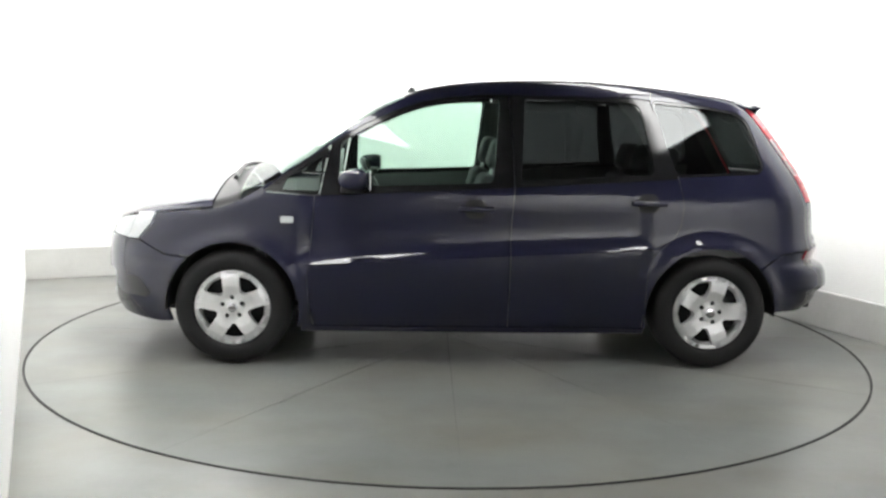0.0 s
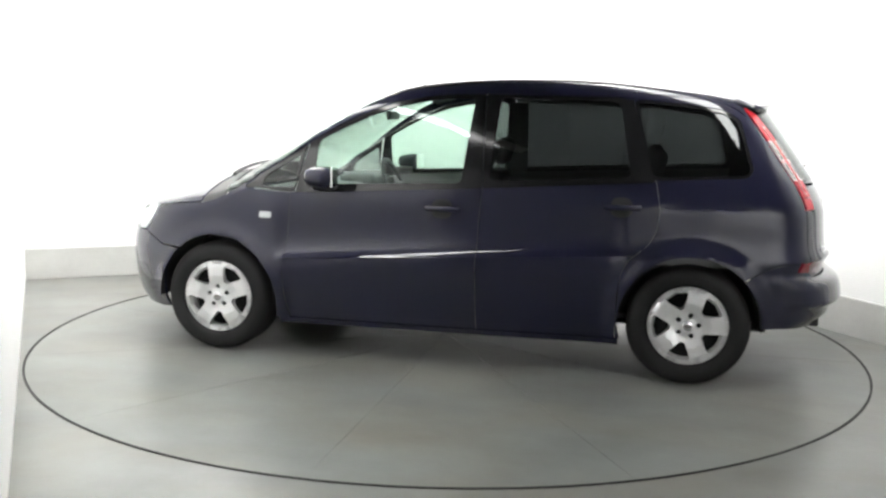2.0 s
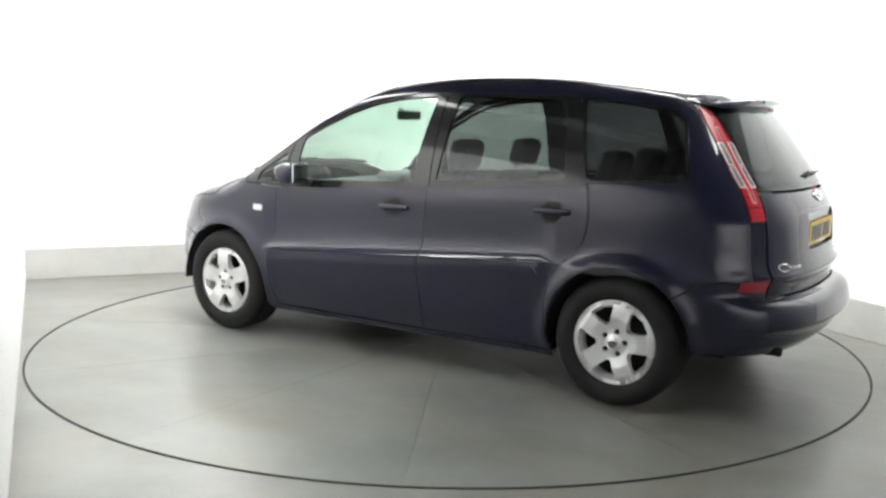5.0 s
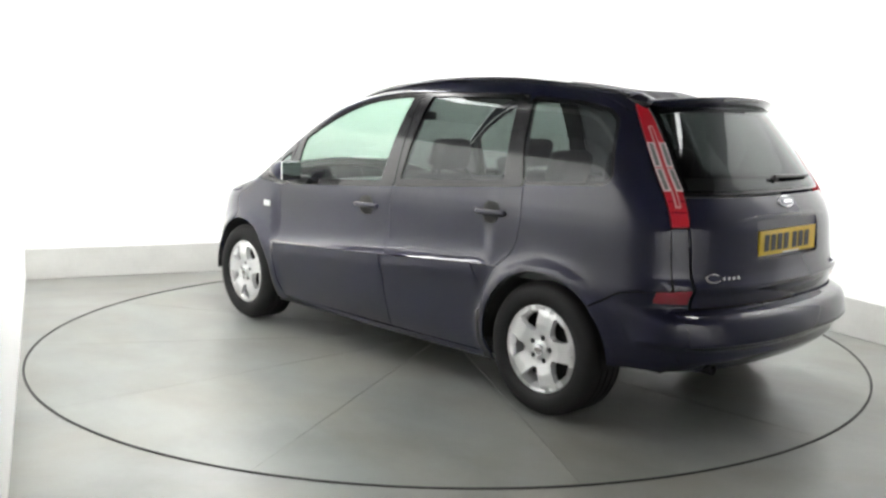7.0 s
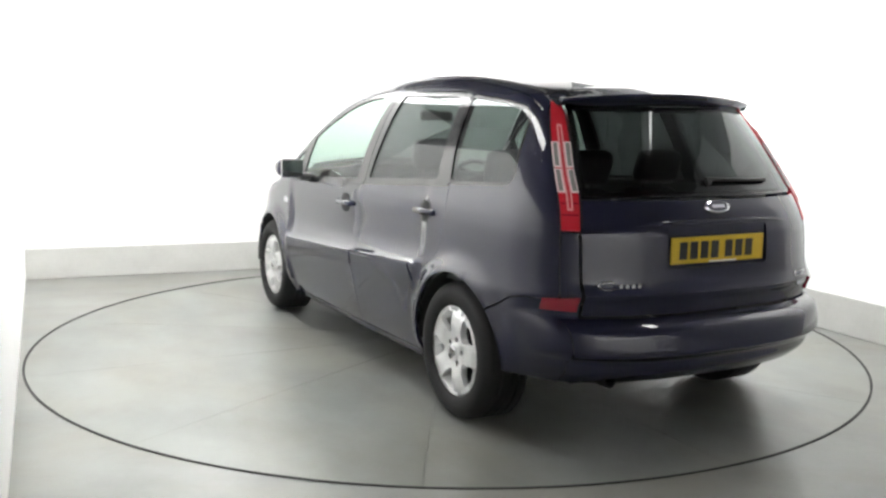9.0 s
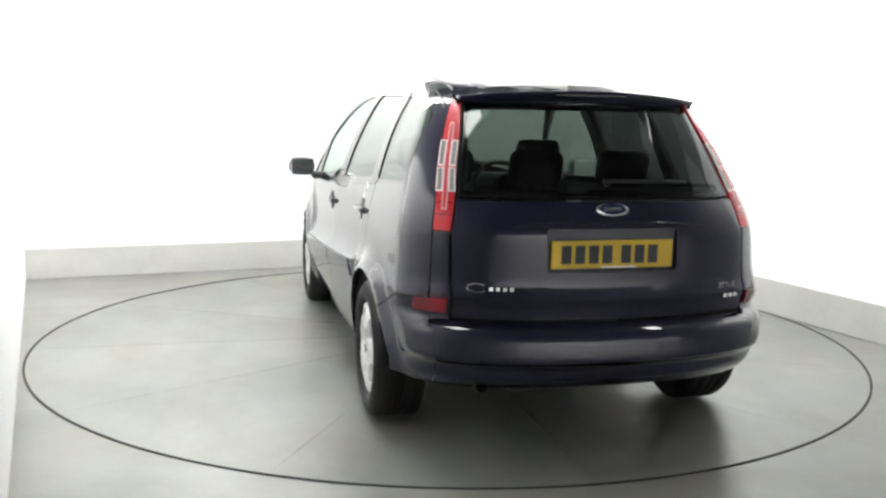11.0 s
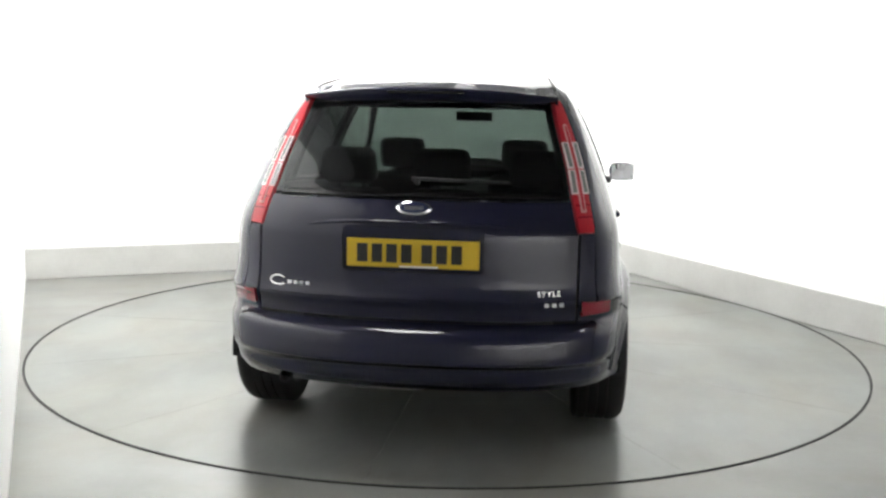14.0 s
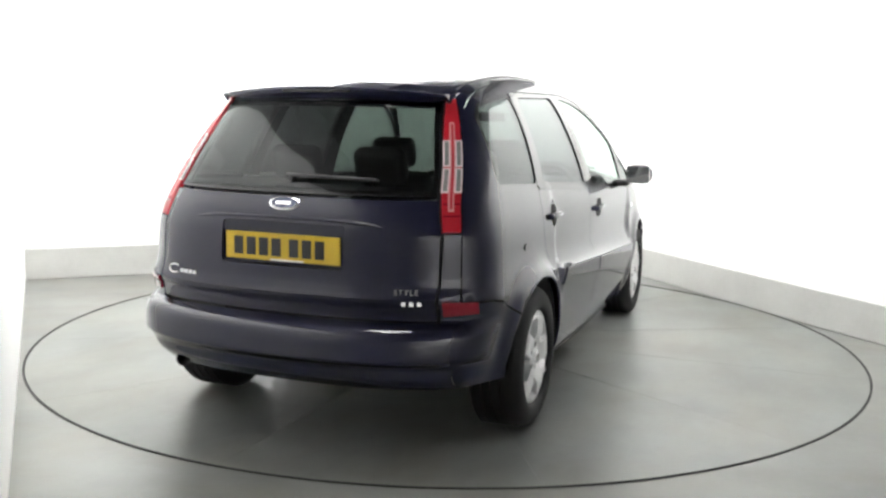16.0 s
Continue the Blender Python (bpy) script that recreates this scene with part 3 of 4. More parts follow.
# ---- the car ----
def side_set(car, flip):
    """All that one flank of the car carries."""
    hand = "nearside" if not flip else "offside"
    kw = dict(flip=flip)
    F0 = lambda a0, a1, n=26: arc(AXLE, HUB_Z, ARCH, a0, a1, n)
    R0 = lambda a0, a1, n=26: arc(-AXLE, HUB_Z, ARCH, a0, a1, n)
    xs = np.linspace(1.16, 1.76, 16)
    ye, ze = roof_edge(xs)
    bonnet_edge = list(zip(xs, ze))
    # front wing
    wing = [(0.885, 0.20), (0.905, 0.35), (0.91, 0.49), (0.89, 0.72), (0.872, 0.935), (1.13, 0.952)] + bonnet_edge + [(1.78, 0.76), (1.87, 0.665)]
    wing += [(1.70, 0.60)] + F0(50.5, 198)
    fender = panel("front_wing", wing, PAINT, car, **kw)
    # indicator
    panel("indicator", fillet([(0.985, 0.787), (1.055, 0.787), (1.055, 0.822), (0.985, 0.822)], 0.008), HEADLENS, fender, gap=0, up=0.006, lip=0.008, step=0.02, label="small clear side indicator", **kw)
    # headlamp and bumper corner
    zf = np.linspace(0.66, 0.80, 8)
    yf = 0.60
    xf = front_x(np.full(8, yf), zf)
    panel("headlamp", [(1.77, 0.822), (1.79, 0.76), (1.88, 0.665)] + [(float(a), float(b)) for a, b in zip(xf - 0.003, zf)] + [(1.90, 0.806)],
          HEADLENS, car, up=0.001, gap=0.0008, label="clear headlamp", extra=(([(0.402, 0.664), (0.6005, 0.664), (0.6005, 0.789), (0.50, 0.772), (0.402, 0.750)], (), FACE),), **kw)
    panel("fog_lamp_recess", fillet([(1.97, 0.45), (1.87, 0.455), (1.80, 0.37), (1.82, 0.34), (1.96, 0.34)], 0.03), GLOSSBLACK, car, gap=0, up=0.002, lip=0.004, step=0.02, label="black fog lamp recess", **kw)
    zb = np.linspace(0.20, 0.655, 14)
    xb = front_x(np.full(14, yf), zb)
    panel("front_bumper_corner", [(1.87, 0.66), (1.70, 0.595)] + F0(48, -16, 12) + [(1.75, 0.20)] + [(float(a) - 0.002, float(b)) for a, b in zip(xb, zb)], PAINT, car, gap=0.001, **kw)
    # doors
    belt_f = [(0.872, 0.938), (0.3, 0.968), (-0.205, 0.998)]
    def cut(x0, x1, n=22):
        xs = np.linspace(x0, x1, n)
        return [(float(x), float(c)) for x, c in zip(xs, crease(xs))]
    def band(line):
        return [(x, z - 0.0005) for x, z in line] + [(x, z + 0.032) for x, z in line[::-1]]
    up_f = [(-0.197, 0.70), (-0.20, 0.79), (-0.215, 0.998), (0.3, 0.968), (0.872, 0.938), (0.89, 0.72)] + [(0.903, 0.61)] + [(x, z + 0.028) for x, z in cut(0.905, -0.197)]
    lo_f = [(-0.195, 0.215)] + [(x, z + 0.0005) for x, z in cut(-0.195, 0.907)] + [(0.91, 0.49), (0.905, 0.35), (0.885, 0.215)]
    fd = panel("front_door", up_f, PAINT, car, extra=((lo_f, (), SIDE), (band(cut(0.907, -0.197)), (), SIDE)), step=0.018, label="dark blue front door with a clear window", **kw)
    door_edge = [(-1.152, 0.91), (-1.138, 0.80), (-1.105, 0.735), (-1.055, 0.69), (-1.0, 0.645), (-0.968, 0.58), (-0.952, 0.48), (-0.948, 0.215)]
    up_r = [(-0.197, 0.70), (-0.20, 0.79), (-0.215, 0.998), (-0.7, 1.028), (-1.125, 1.055)] + door_edge[:3] + [(x, z + 0.028) for x, z in cut(-1.070, -0.197)]
    lo_r = [(-0.195, 0.215)] + [(x, z + 0.0005) for x, z in cut(-0.195, -1.030)] + door_edge[4:]
    band_r = [(x, z - 0.0005) for x, z in cut(-0.197, -1.030)] + [(x, z + 0.032) for x, z in cut(-1.068, -0.197)]
    rd = panel("rear_door", up_r, PAINT, car, extra=((lo_r, (), SIDE), (band_r, (), SIDE)), step=0.018, label="dark blue rear door with a tinted window", **kw)
    panel("sill", [(0.955, 0.175), (0.955, 0.212), (-0.965, 0.212), (-0.965, 0.175)], PAINT, car, **kw)
    # mouldings on the doors
    def strip(x0, x1, a=0.072, slant=0.0):
        n = 14
        xs = np.linspace(x0, x1, n)
        c = crease(xs)
        up = [(x, z - 0.004) for x, z in zip(xs, c)]
        lo = [(x + slant * (i == 0), z - a) for i, (x, z) in enumerate(zip(xs, c))]
        return up + lo[::-1]
    panel("side_moulding", strip(-0.185, 0.895), PAINT, fd, gap=0, up=0.006, lip=0.008, step=0.02, label="raised body-coloured rubbing strip", **kw)
    panel("side_moulding", [(-0.205, float(crease(-0.205)) - 0.004), (-0.88, float(crease(-0.88)) - 0.004), (-0.925, float(crease(-0.93)) - 0.082), (-0.205, float(crease(-0.205)) - 0.072)],
          PAINT, rd, gap=0, up=0.006, lip=0.008, step=0.02, label="raised body-coloured rubbing strip", **kw)
    # windows: black frame with the pane in it
    fg = [(0.745, 0.985), (0.735, 1.225), (0.60, 1.302), (0.44, 1.378), (0.29, 1.432), (0.14, 1.462), (-0.02, 1.477), (-0.135, 1.480), (-0.095, 1.018)]
    fg = fillet(fg, 0.03, 4)
    fo = [(0.845, 0.942), (0.79, 1.215), (0.62, 1.318), (0.45, 1.398), (0.30, 1.452), (0.14, 1.483), (-0.02, 1.498), (-0.188, 1.500), (-0.213, 1.0), (0.3, 0.970)]
    panel("window_frame", fo, GLOSSBLACK, fd, holes=(fg,), up=-0.002, gap=0.001, label="black door window frame", **kw)
    g = panel("window_glass", inset(fg, -0.006), GLASS_CLEAR, fd, gap=0, up=-0.009, lip=0, label="greenish clear door glass", **kw)
    g.visible_shadow = False
    rg = fillet([(-0.275, 1.482), (-0.87, 1.470), (-0.925, 1.45), (-0.995, 1.075), (-0.25, 1.032)], 0.025, 4)
    ro = [(-0.192, 1.500), (-0.90, 1.492), (-0.985, 1.478), (-1.075, 1.20), (-1.122, 1.057), (-0.7, 1.030), (-0.217, 1.0)]
    panel("window_frame", ro, GLOSSBLACK, rd, holes=(rg,), up=-0.002, gap=0.001, label="black door window frame", **kw)
    g = panel("window_glass", inset(rg, -0.006), GLASS_DARK, rd, gap=0, up=-0.009, lip=0, label="dark privacy glass", **kw)
    g.visible_shadow = False
    # small fixed light ahead of the door
    tg = fillet([(1.05, 0.965), (1.02, 1.03), (0.835, 1.145), (0.85, 0.962)], 0.015, 3)
    to = [(1.15, 0.958), (1.03, 1.060), (0.80, 1.203), (0.852, 0.943), (0.88, 0.938)]
    q = panel("quarter_light", to, GLOSSBLACK, car, holes=(tg,), up=-0.002, gap=0.001, label="small black-framed fixed window", **kw)
    panel("window_glass", inset(tg, -0.005), GLASS_GREY, q, gap=0, up=-0.008, lip=0, **kw).visible_shadow = False
    # rear quarter with the body side above the windows and the pillar to the roof
    qg = [(-1.005, 1.472), (-1.30, 1.445), (-1.47, 1.418), (-1.535, 1.37), (-1.60, 1.125), (-1.575, 1.095), (-1.135, 1.072), (-1.09, 1.10)]
    qg = fillet(qg, 0.03, 4)
    x2 = np.linspace(1.16, -1.56, 70)
    y2, z2 = roof_edge(x2)
    zl = np.linspace(1.445, 0.92, 18)
    yl, xl = corner(zl, lamp_out(zl))
    zc = np.linspace(0.90, 0.655, 8)
    yc, xc = corner(zc, lamp_out(zc))
    lampedge = [(float(a), float(b)) for a, b in zip(xl, zl)]
    lowedge = [(float(a), float(b)) for a, b in zip(xc, zc)]
    hole = inset(qg, -0.012)
    quarter = [(-0.987, 1.484), (-1.078, 1.205), (-1.127, 1.055)] + door_edge + R0(-16, 137, 34) + [(-1.72, 0.64), (-1.80, 0.655)] + lowedge[::-1] + lampedge[::-1]
    cant = [(float(a), float(b)) for a, b in zip(x2, z2)]
    qtop = [p for p in cant if p[0] < -0.97][::-1]
    # the strip round the corner down to the tailgate's gap
    yb, zb2 = [], np.linspace(0.655, 0.925, 8)
    yo, _ = corner(zb2, lamp_out(zb2))
    back = [(0.645, float(z)) for z in zb2] + [(float(y), float(z)) for y, z in zip(yo[::-1], zb2[::-1])]
    qp = panel("quarter_panel", quarter + qtop, PAINT, car, holes=(hole,), extra=((back, (), REAR),), label="dark blue rear quarter panel", **kw)
    panel("window_frame", hole, GLOSSBLACK, qp, holes=(inset(qg, 0.004),), up=-0.003, gap=0.001, **kw)
    panel("window_glass", inset(qg, -0.004), GLASS_DARK, qp, gap=0, up=-0.008, lip=0, label="dark privacy glass", **kw).visible_shadow = False
    # cant rail above the doors
    rail = [p for p in cant if p[0] >= -0.985] + [p for p in cant if p[0] < -0.985][:1]
    low = [(-0.9885, 1.482), (-0.90, 1.494), (-0.19, 1.503), (-0.02, 1.501), (0.14, 1.486), (0.30, 1.455), (0.45, 1.401), (0.62, 1.321), (0.80, 1.209), (1.03, 1.064), (1.152, 0.963)]
    panel("roof_rail", rail + low, PAINT, car, gap=0.001, step=0.016, label="dark blue pillar and roof side", **kw)
    panel("belt_strip", [(0.84, 0.936), (0.3, 0.964), (-0.205, 0.992), (-0.205, 1.006), (0.3, 0.978), (0.84, 0.950)], GLOSSBLACK, fd, gap=0, up=0.004, lip=0.006, step=0.03, label="thin black weather strip", **kw)
    panel("belt_strip", [(-0.222, 0.993), (-0.7, 1.023), (-1.115, 1.050), (-1.115, 1.063), (-0.7, 1.036), (-0.222, 1.006)], GLOSSBLACK, rd, gap=0, up=0.004, lip=0.006, step=0.03, label="thin black weather strip", **kw)
    # door handles: a flat dark patch for the shade in the cup, with a bar over it
    for door, hx, hz in ((fd, 0.0, 0.875), (rd, -0.955, 0.918)):
        s = 1 if not flip else -1
        y = float(side_y(np.array([hx]), np.array([hz]))[0])
        panel("handle_cup", fillet([(hx - 0.056, hz - 0.052), (hx + 0.058, hz - 0.052), (hx + 0.058, hz + 0.052), (hx - 0.056, hz + 0.052)], 0.05, 6), LINER, door, gap=0, up=0.0025, lip=0.004, step=0.02, label="flat black patch for the shaded recess behind the handle", **kw)
        bm = block(hx - 0.105, 0.002, hz - 0.015, hx + 0.095, 0.034, hz + 0.015, 0.012, 3)
        for v in bm.verts:
            v.co.y = s * (y + v.co.y - 0.55 * (v.co.x - hx) ** 2 * 2)
        part("door_handle", bm, PAINT, door, smooth=True)
    # mirror
    s = 1 if not flip else -1
    bm = block(0.575, 0.885, 0.970, 0.735, 1.065, 1.100, 0.055, 5)
    for v in bm.verts:
        k = (v.co.x - 0.575) / 0.16
        v.co.z = 1.035 + (v.co.z - 1.035) * (1 - 0.30 * k)
        v.co.y = 0.975 + (v.co.y - 0.975) * (1 - 0.22 * k)
        v.co.y *= s
    mr = part("door_mirror", bm, PAINT, car, "dark door mirror on a black foot", smooth=True)
    bm = block(-0.004, -0.074, -0.052, 0.004, 0.074, 0.052, 0.003, 2)
    bmesh.ops.transform(bm, matrix=pose(0.572, 0.976, 1.036, 0, 0, 7), verts=bm.verts)
    for v in bm.verts:
        v.co.y *= s
    part("mirror_glass", bm, MIRROR, mr)
    bm = block(0.60, 0.80, 0.955, 0.73, 0.91, 1.0, 0.018, 3)
    for v in bm.verts:
        v.co.y *= s
    part("mirror_foot", bm, BLACK, mr, smooth=True)
    # rear bumper corner, from the arch to the back
    zc = np.linspace(0.655, 0.305, 18)
    yc, xc = corner(zc, 0.885)
    edge = [(float(a), float(b)) for a, b in zip(xc, zc)]
    panel("rear_bumper_corner", [(-1.80, 0.652), (-1.72, 0.636)] + R0(138, 180, 14) + [(-1.678, 0.318), (-1.85, 0.308)] + edge[::-1], PAINT, car, gap=0.0003, **kw)
    # tail lamp: red lens with clear columns
    zl = np.linspace(0.925, 1.445, 16)
    yo, _ = corner(zl, lamp_out(zl))
    yi = lamp_in(zl)
    lens = [(float(a), float(b)) for a, b in zip(yi, zl)] + [(float(a), float(b)) for a, b in zip(yo[::-1], zl[::-1])]
    lamp = panel("tail_lamp", lens, REDLENS, car, REAR, up=0.003, gap=0.003, lip=0.02, step=0.012, label="tall red tail lamp with clear columns", **kw)
    panel("pillar_lining", lens, FABRIC, car, REAR, up=-0.035, gap=-0.01, lip=0, **kw)
    panel("pillar_lining", [(-0.15, 1.49), (-0.27, 1.49), (-0.255, 1.0), (-0.105, 1.0)], FABRIC, car, up=-0.03, gap=0, lip=0, **kw)
    panel("pillar_lining", [(-0.93, 1.48), (-1.01, 1.48), (-1.115, 1.06), (-1.0, 1.06)], FABRIC, car, up=-0.03, gap=0, lip=0, **kw)
    def across(z, t):
        a, b = lamp_in(np.asarray(z, float)), corner(z, lamp_out(z))[0]
        return a + (b - a) * t
    def column(z0, z1, t0, t1):
        z = np.linspace(z0, z1, 8)
        return [(float(a), float(b)) for a, b in zip(across(z, t0), z)] + [(float(a), float(b)) for a, b in zip(across(z[::-1], t1), z[::-1])]
    for t0, t1 in ((0.07, 0.30), (0.70, 0.91)):
        for z0, z1 in ((1.078, 1.160), (1.176, 1.268)):
            c = column(z0, z1, t0, t1)
            panel("bezel", inset(c, -0.0045), BEZEL, lamp, REAR, gap=0, up=0.007, lip=0.006, step=0.009, label="pale lamp bezel", **kw)
            panel("clear_lens", inset(c, 0.0005), CLEARLENS, lamp, REAR, gap=0, up=0.009, lip=0.005, step=0.009, **kw)
    arch = column(1.005, 1.345, 0.36, 0.64)
    guide = panel("light_guide", fillet(arch, 0.016, 4, (7, 8)), PINKLENS, lamp, REAR, gap=0, up=0.007, lip=0.006, step=0.01, label="raised pale rib", **kw)
    panel("red_core", fillet(column(1.012, 1.335, 0.445, 0.555), 0.008, 3, (7, 8)), REDLENS, guide, REAR, gap=0, up=0.010, lip=0.004, step=0.01, **kw)
    for z0, z1 in ((0.985, 0.990), (1.030, 1.034)):
        panel("lens_rib", column(z0, z1, 0.10, 0.90), DARKRED, lamp, REAR, gap=0, up=0.006, lip=0.004, step=0.02, **kw)
    # low reflector
    ro_, _ = corner(np.array([0.61, 0.655]), np.array([0.94, 0.94]))
    panel("reflector", [(0.655, 0.606), (float(ro_[0]), 0.612), (float(ro_[1]), 0.662), (0.655, 0.668)], DARKRED, car, REAR, up=0.010, gap=0.001, lip=0.03, step=0.025, label="dark red bumper reflector", **kw)
    # wheel housings
    for ax in (AXLE, -AXLE):
        bm = bmesh.new()
        s = 1 if not flip else -1
        ang = [radians(-3 + 186 * k / 30) for k in range(31)]
        a = [bm.verts.new((ax + 0.364 * math.cos(t), s * 0.862, HUB_Z + 0.364 * math.sin(t))) for t in ang]
        b = [bm.verts.new((ax + 0.364 * math.cos(t), s * 0.55, HUB_Z + 0.364 * math.sin(t))) for t in ang]
        for i in range(30):
            bm.faces.new((a[i], a[i + 1], b[i + 1], b[i]))
        bm.faces.new(b)
        part("wheel_housing", bm, LINER, car)


def whole(outline):
    """Both halves of an outline given for y above zero."""
    return list(outline) + [(-y, z) for y, z in outline[::-1]]


def build_rear(car):
    # tailgate: lower panel with the plate's recess, and the rear window
    zt = np.linspace(0.584, 1.048, 16)
    yt = np.minimum(np.where(zt < 0.925, 0.638, lamp_in(zt) - 0.004), 0.638)
    recess = fillet([(0.278, 0.772), (0.278, 0.945), (-0.278, 0.945), (-0.278, 0.772)], 0.02)
    gate = panel("tailgate", whole(list(zip(yt, zt))), PAINT, car, REAR, holes=(recess,), step=0.018, label="dark blue tailgate")
    zg = np.linspace(1.058, 1.435, 12)
    yg = lamp_in(zg) - 0.006
    outline = whole(list(zip(yg, zg)))
    pane = inset(outline, 0.012)
    panel("window_surround", outline, GLOSSBLACK, gate, REAR, holes=(inset(outline, 0.022),), up=-0.004, lip=0.012)
    panel("rear_window", pane, GLASS_REAR, gate, REAR, gap=0, up=-0.002, lip=0, label="dark privacy rear window").visible_shadow = False
    # recess walls
    bm = bmesh.new()
    xs0 = -2.036
    pts = [(0.278, 0.772), (0.278, 0.945), (-0.278, 0.945), (-0.278, 0.772)]
    back = [bm.verts.new((xs0, y, z)) for y, z in pts]
    fr = [bm.verts.new((float(rear_x(np.array([y]), np.array([z]))[0]) + 0.004, y, z)) for y, z in pts]
    bm.faces.new(back)
    for i in range(4):
        j = (i + 1) % 4
        bm.faces.new((back[i], back[j], fr[j], fr[i]))
    part("plate_recess", bm, PAINT, gate)
    plate = part("number_plate", block(-2.050, -0.260, 0.786, -2.041, 0.260, 0.897, 0.003, 2), YELLOW, gate, "yellow number plate with dark bars")
    for i in range(7):
        y = 0.198 - 0.058 * i - (0.022 if i > 3 else 0)
        part("bar", block(-2.0525, y - 0.021, 0.805, -2.0505, y + 0.021, 0.878), BLACK, plate)
    part("bar", block(-2.0525, -0.10, 0.7875, -2.0505, 0.05, 0.7935), WHITEWALL, plate)
    # raised bar added for the tailgate's crease line over the plate
    bm = bmesh.new()
    pl = [(float(rear_x(np.array([y]), np.array([0.962]))[0]) - 0.001, y, 0.962 - 0.02 * (y / 0.42) ** 4) for y in np.linspace(0.42, -0.42, 31)]
    tube(pl, 0.007, 8, bm)
    part("grip", bm, PAINT, gate, smooth=True)
    # oval badge
    bm = lathe([(0.0001, 0.010), (0.062, 0.009), (0.070, 0.004), (0.071, 0.0)], 40, "Z")
    badge = part("badge", bm, CHROME, gate, "oval chrome badge with a dark blue field", smooth=True)
    x = float(rear_x(np.array([0.0]), np.array([1.016]))[0])
    badge.matrix_basis = pose(x - 0.002, 0, 1.016, 0, -63, 0) @ Matrix.Diagonal((0.42, 1, 1, 1))
    field = part("field", lathe([(0.0001, 0.0115), (0.056, 0.0112), (0.058, 0.008)], 32, "Z"), BADGEBLUE, badge)
    mark = part("mark", block(-0.02, -0.035, 0.0115, 0.012, 0.035, 0.013, 0.0005, 1), CHROME, badge)
    # lettering as plain bars
    def bars(y0, y1, z0, z1, n, slant=0.0):
        bm = bmesh.new()
        for i in range(n):
            a = y0 + (y1 - y0) * i / n
            b = a + (y1 - y0) / n * 0.62
            xx = float(rear_x(np.array([(a + b) / 2]), np.array([(z0 + z1) / 2]))[0])
            block(xx - 0.005, min(a, b), z0, xx + 0.006, max(a, b), z1, bm=bm)
        part("lettering", bm, CHROME, gate, "chrome lettering reduced to plain bars")
    hook = [(0.548 - 0.040 * math.cos(a) * 0.9, 0.712 + 0.017 * math.sin(a)) for a in np.linspace(radians(40), radians(325), 14)]
    pl = [(float(rear_x(np.array([y]), np.array([z]))[0]) - 0.003, y, z) for y, z in hook]
    part("lettering", tube(pl, 0.0035, 6), CHROME, gate, "chrome script drawn as a plain hook and bars", smooth=True)
    bars(0.505, 0.400, 0.702, 0.716, 4)
    bars(-0.515, -0.600, 0.648, 0.664, 3)
    word = bpy.data.curves.new("lettering", "FONT")
    word.body, word.size, word.extrude, word.align_x = "STYLE", 0.030, 0.003, "CENTER"
    word.space_character = 1.25
    text = new("lettering", word)
    bpy.context.view_layer.update()
    mesh = bpy.data.meshes.new_from_object(text.evaluated_get(bpy.context.evaluated_depsgraph_get()))
    bpy.data.objects.remove(text)
    sign = link("lettering", mesh, CHROME, gate, "chrome STYLE lettering")
    x = float(rear_x(np.array([-0.53]), np.array([0.70]))[0])
    e = float(rear_x(np.array([-0.59]), np.array([0.70]))[0]) - float(rear_x(np.array([-0.47]), np.array([0.70]))[0])
    sign.matrix_basis = pose(x - 0.006, -0.53, 0.690, 0, 0, -90 + math.degrees(math.atan2(e, 0.12))) @ pose(0, 0, 0, 84, 0, 0)
    # line across the foot of the tailgate
    pl = []
    for y in np.linspace(0.63, -0.63, 21):
        xx = float(rear_x(np.array([y]), np.array([0.672]))[0])
        pl.append((xx - 0.001, y, 0.672))
    part("crease_trim", tube(pl, 0.004, 6), PAINT, gate, smooth=True)
    # wiper
    wl = []
    for y in np.linspace(0.02, -0.36, 12):
        z = 1.128 - 0.02 * (y / -0.36) * 0.3
        wl.append((float(rear_x(np.array([y]), np.array([z]))[0]) - 0.022, y, z))
    wiper = part("wiper", tube(wl, 0.008, 8, taper=0.5), BLACK, gate, "black rear wiper", smooth=True)
    part("wiper_blade", tube([(p[0] + 0.012, p[1] - 0.01, p[2] - 0.006) for p in wl[2:]], 0.006, 6), RUBBER, wiper)
    part("spindle", lathe([(0.0001, -0.016), (0.011, -0.013), (0.013, 0.0), (0.013, 0.02)], 16), BLACK, wiper, smooth=True).matrix_basis = pose(wl[0][0] + 0.01, 0.0, 1.115, 0, 0, -90)
    # spoiler over the rear window
    bm = bmesh.new()
    rings = []
    for y in np.linspace(-0.54, 0.54, 31):
        k = 1 - abs(y / 0.60) ** 6
        a = float(np.clip(abs(y) / 0.54, 0, 1))
        th = 1 - 0.55 * a ** 5
        x1 = -1.775 + 0.125 * a ** 2.4
        x0 = -1.50
        z0 = float(top_z(np.array([x0]), np.array([y * 0.985]))[0]) + 0.003
        zm = float(top_z(np.array([-1.62]), np.array([y * 0.97]))[0]) + 0.006
        z1 = 1.487 - 0.030 * a ** 2
        za = float(top_z(np.array([-1.54]), np.array([y * 0.98]))[0]) + 0.004
        ring = [(x0, y, z0 - 0.008), (-1.54, y, za), (-1.62, y, zm), (x1 + 0.03, y, z1 + 0.004), (x1 + 0.004, y, z1), (x1, y, z1 - 0.008), (x1 + 0.010, y, z1 - 0.030 * th), (x1 + 0.035, y, z1 - 0.050 * th), (x1 + 0.075, y, z1 - 0.056 * th), (-1.58, y, z0 - 0.06)]
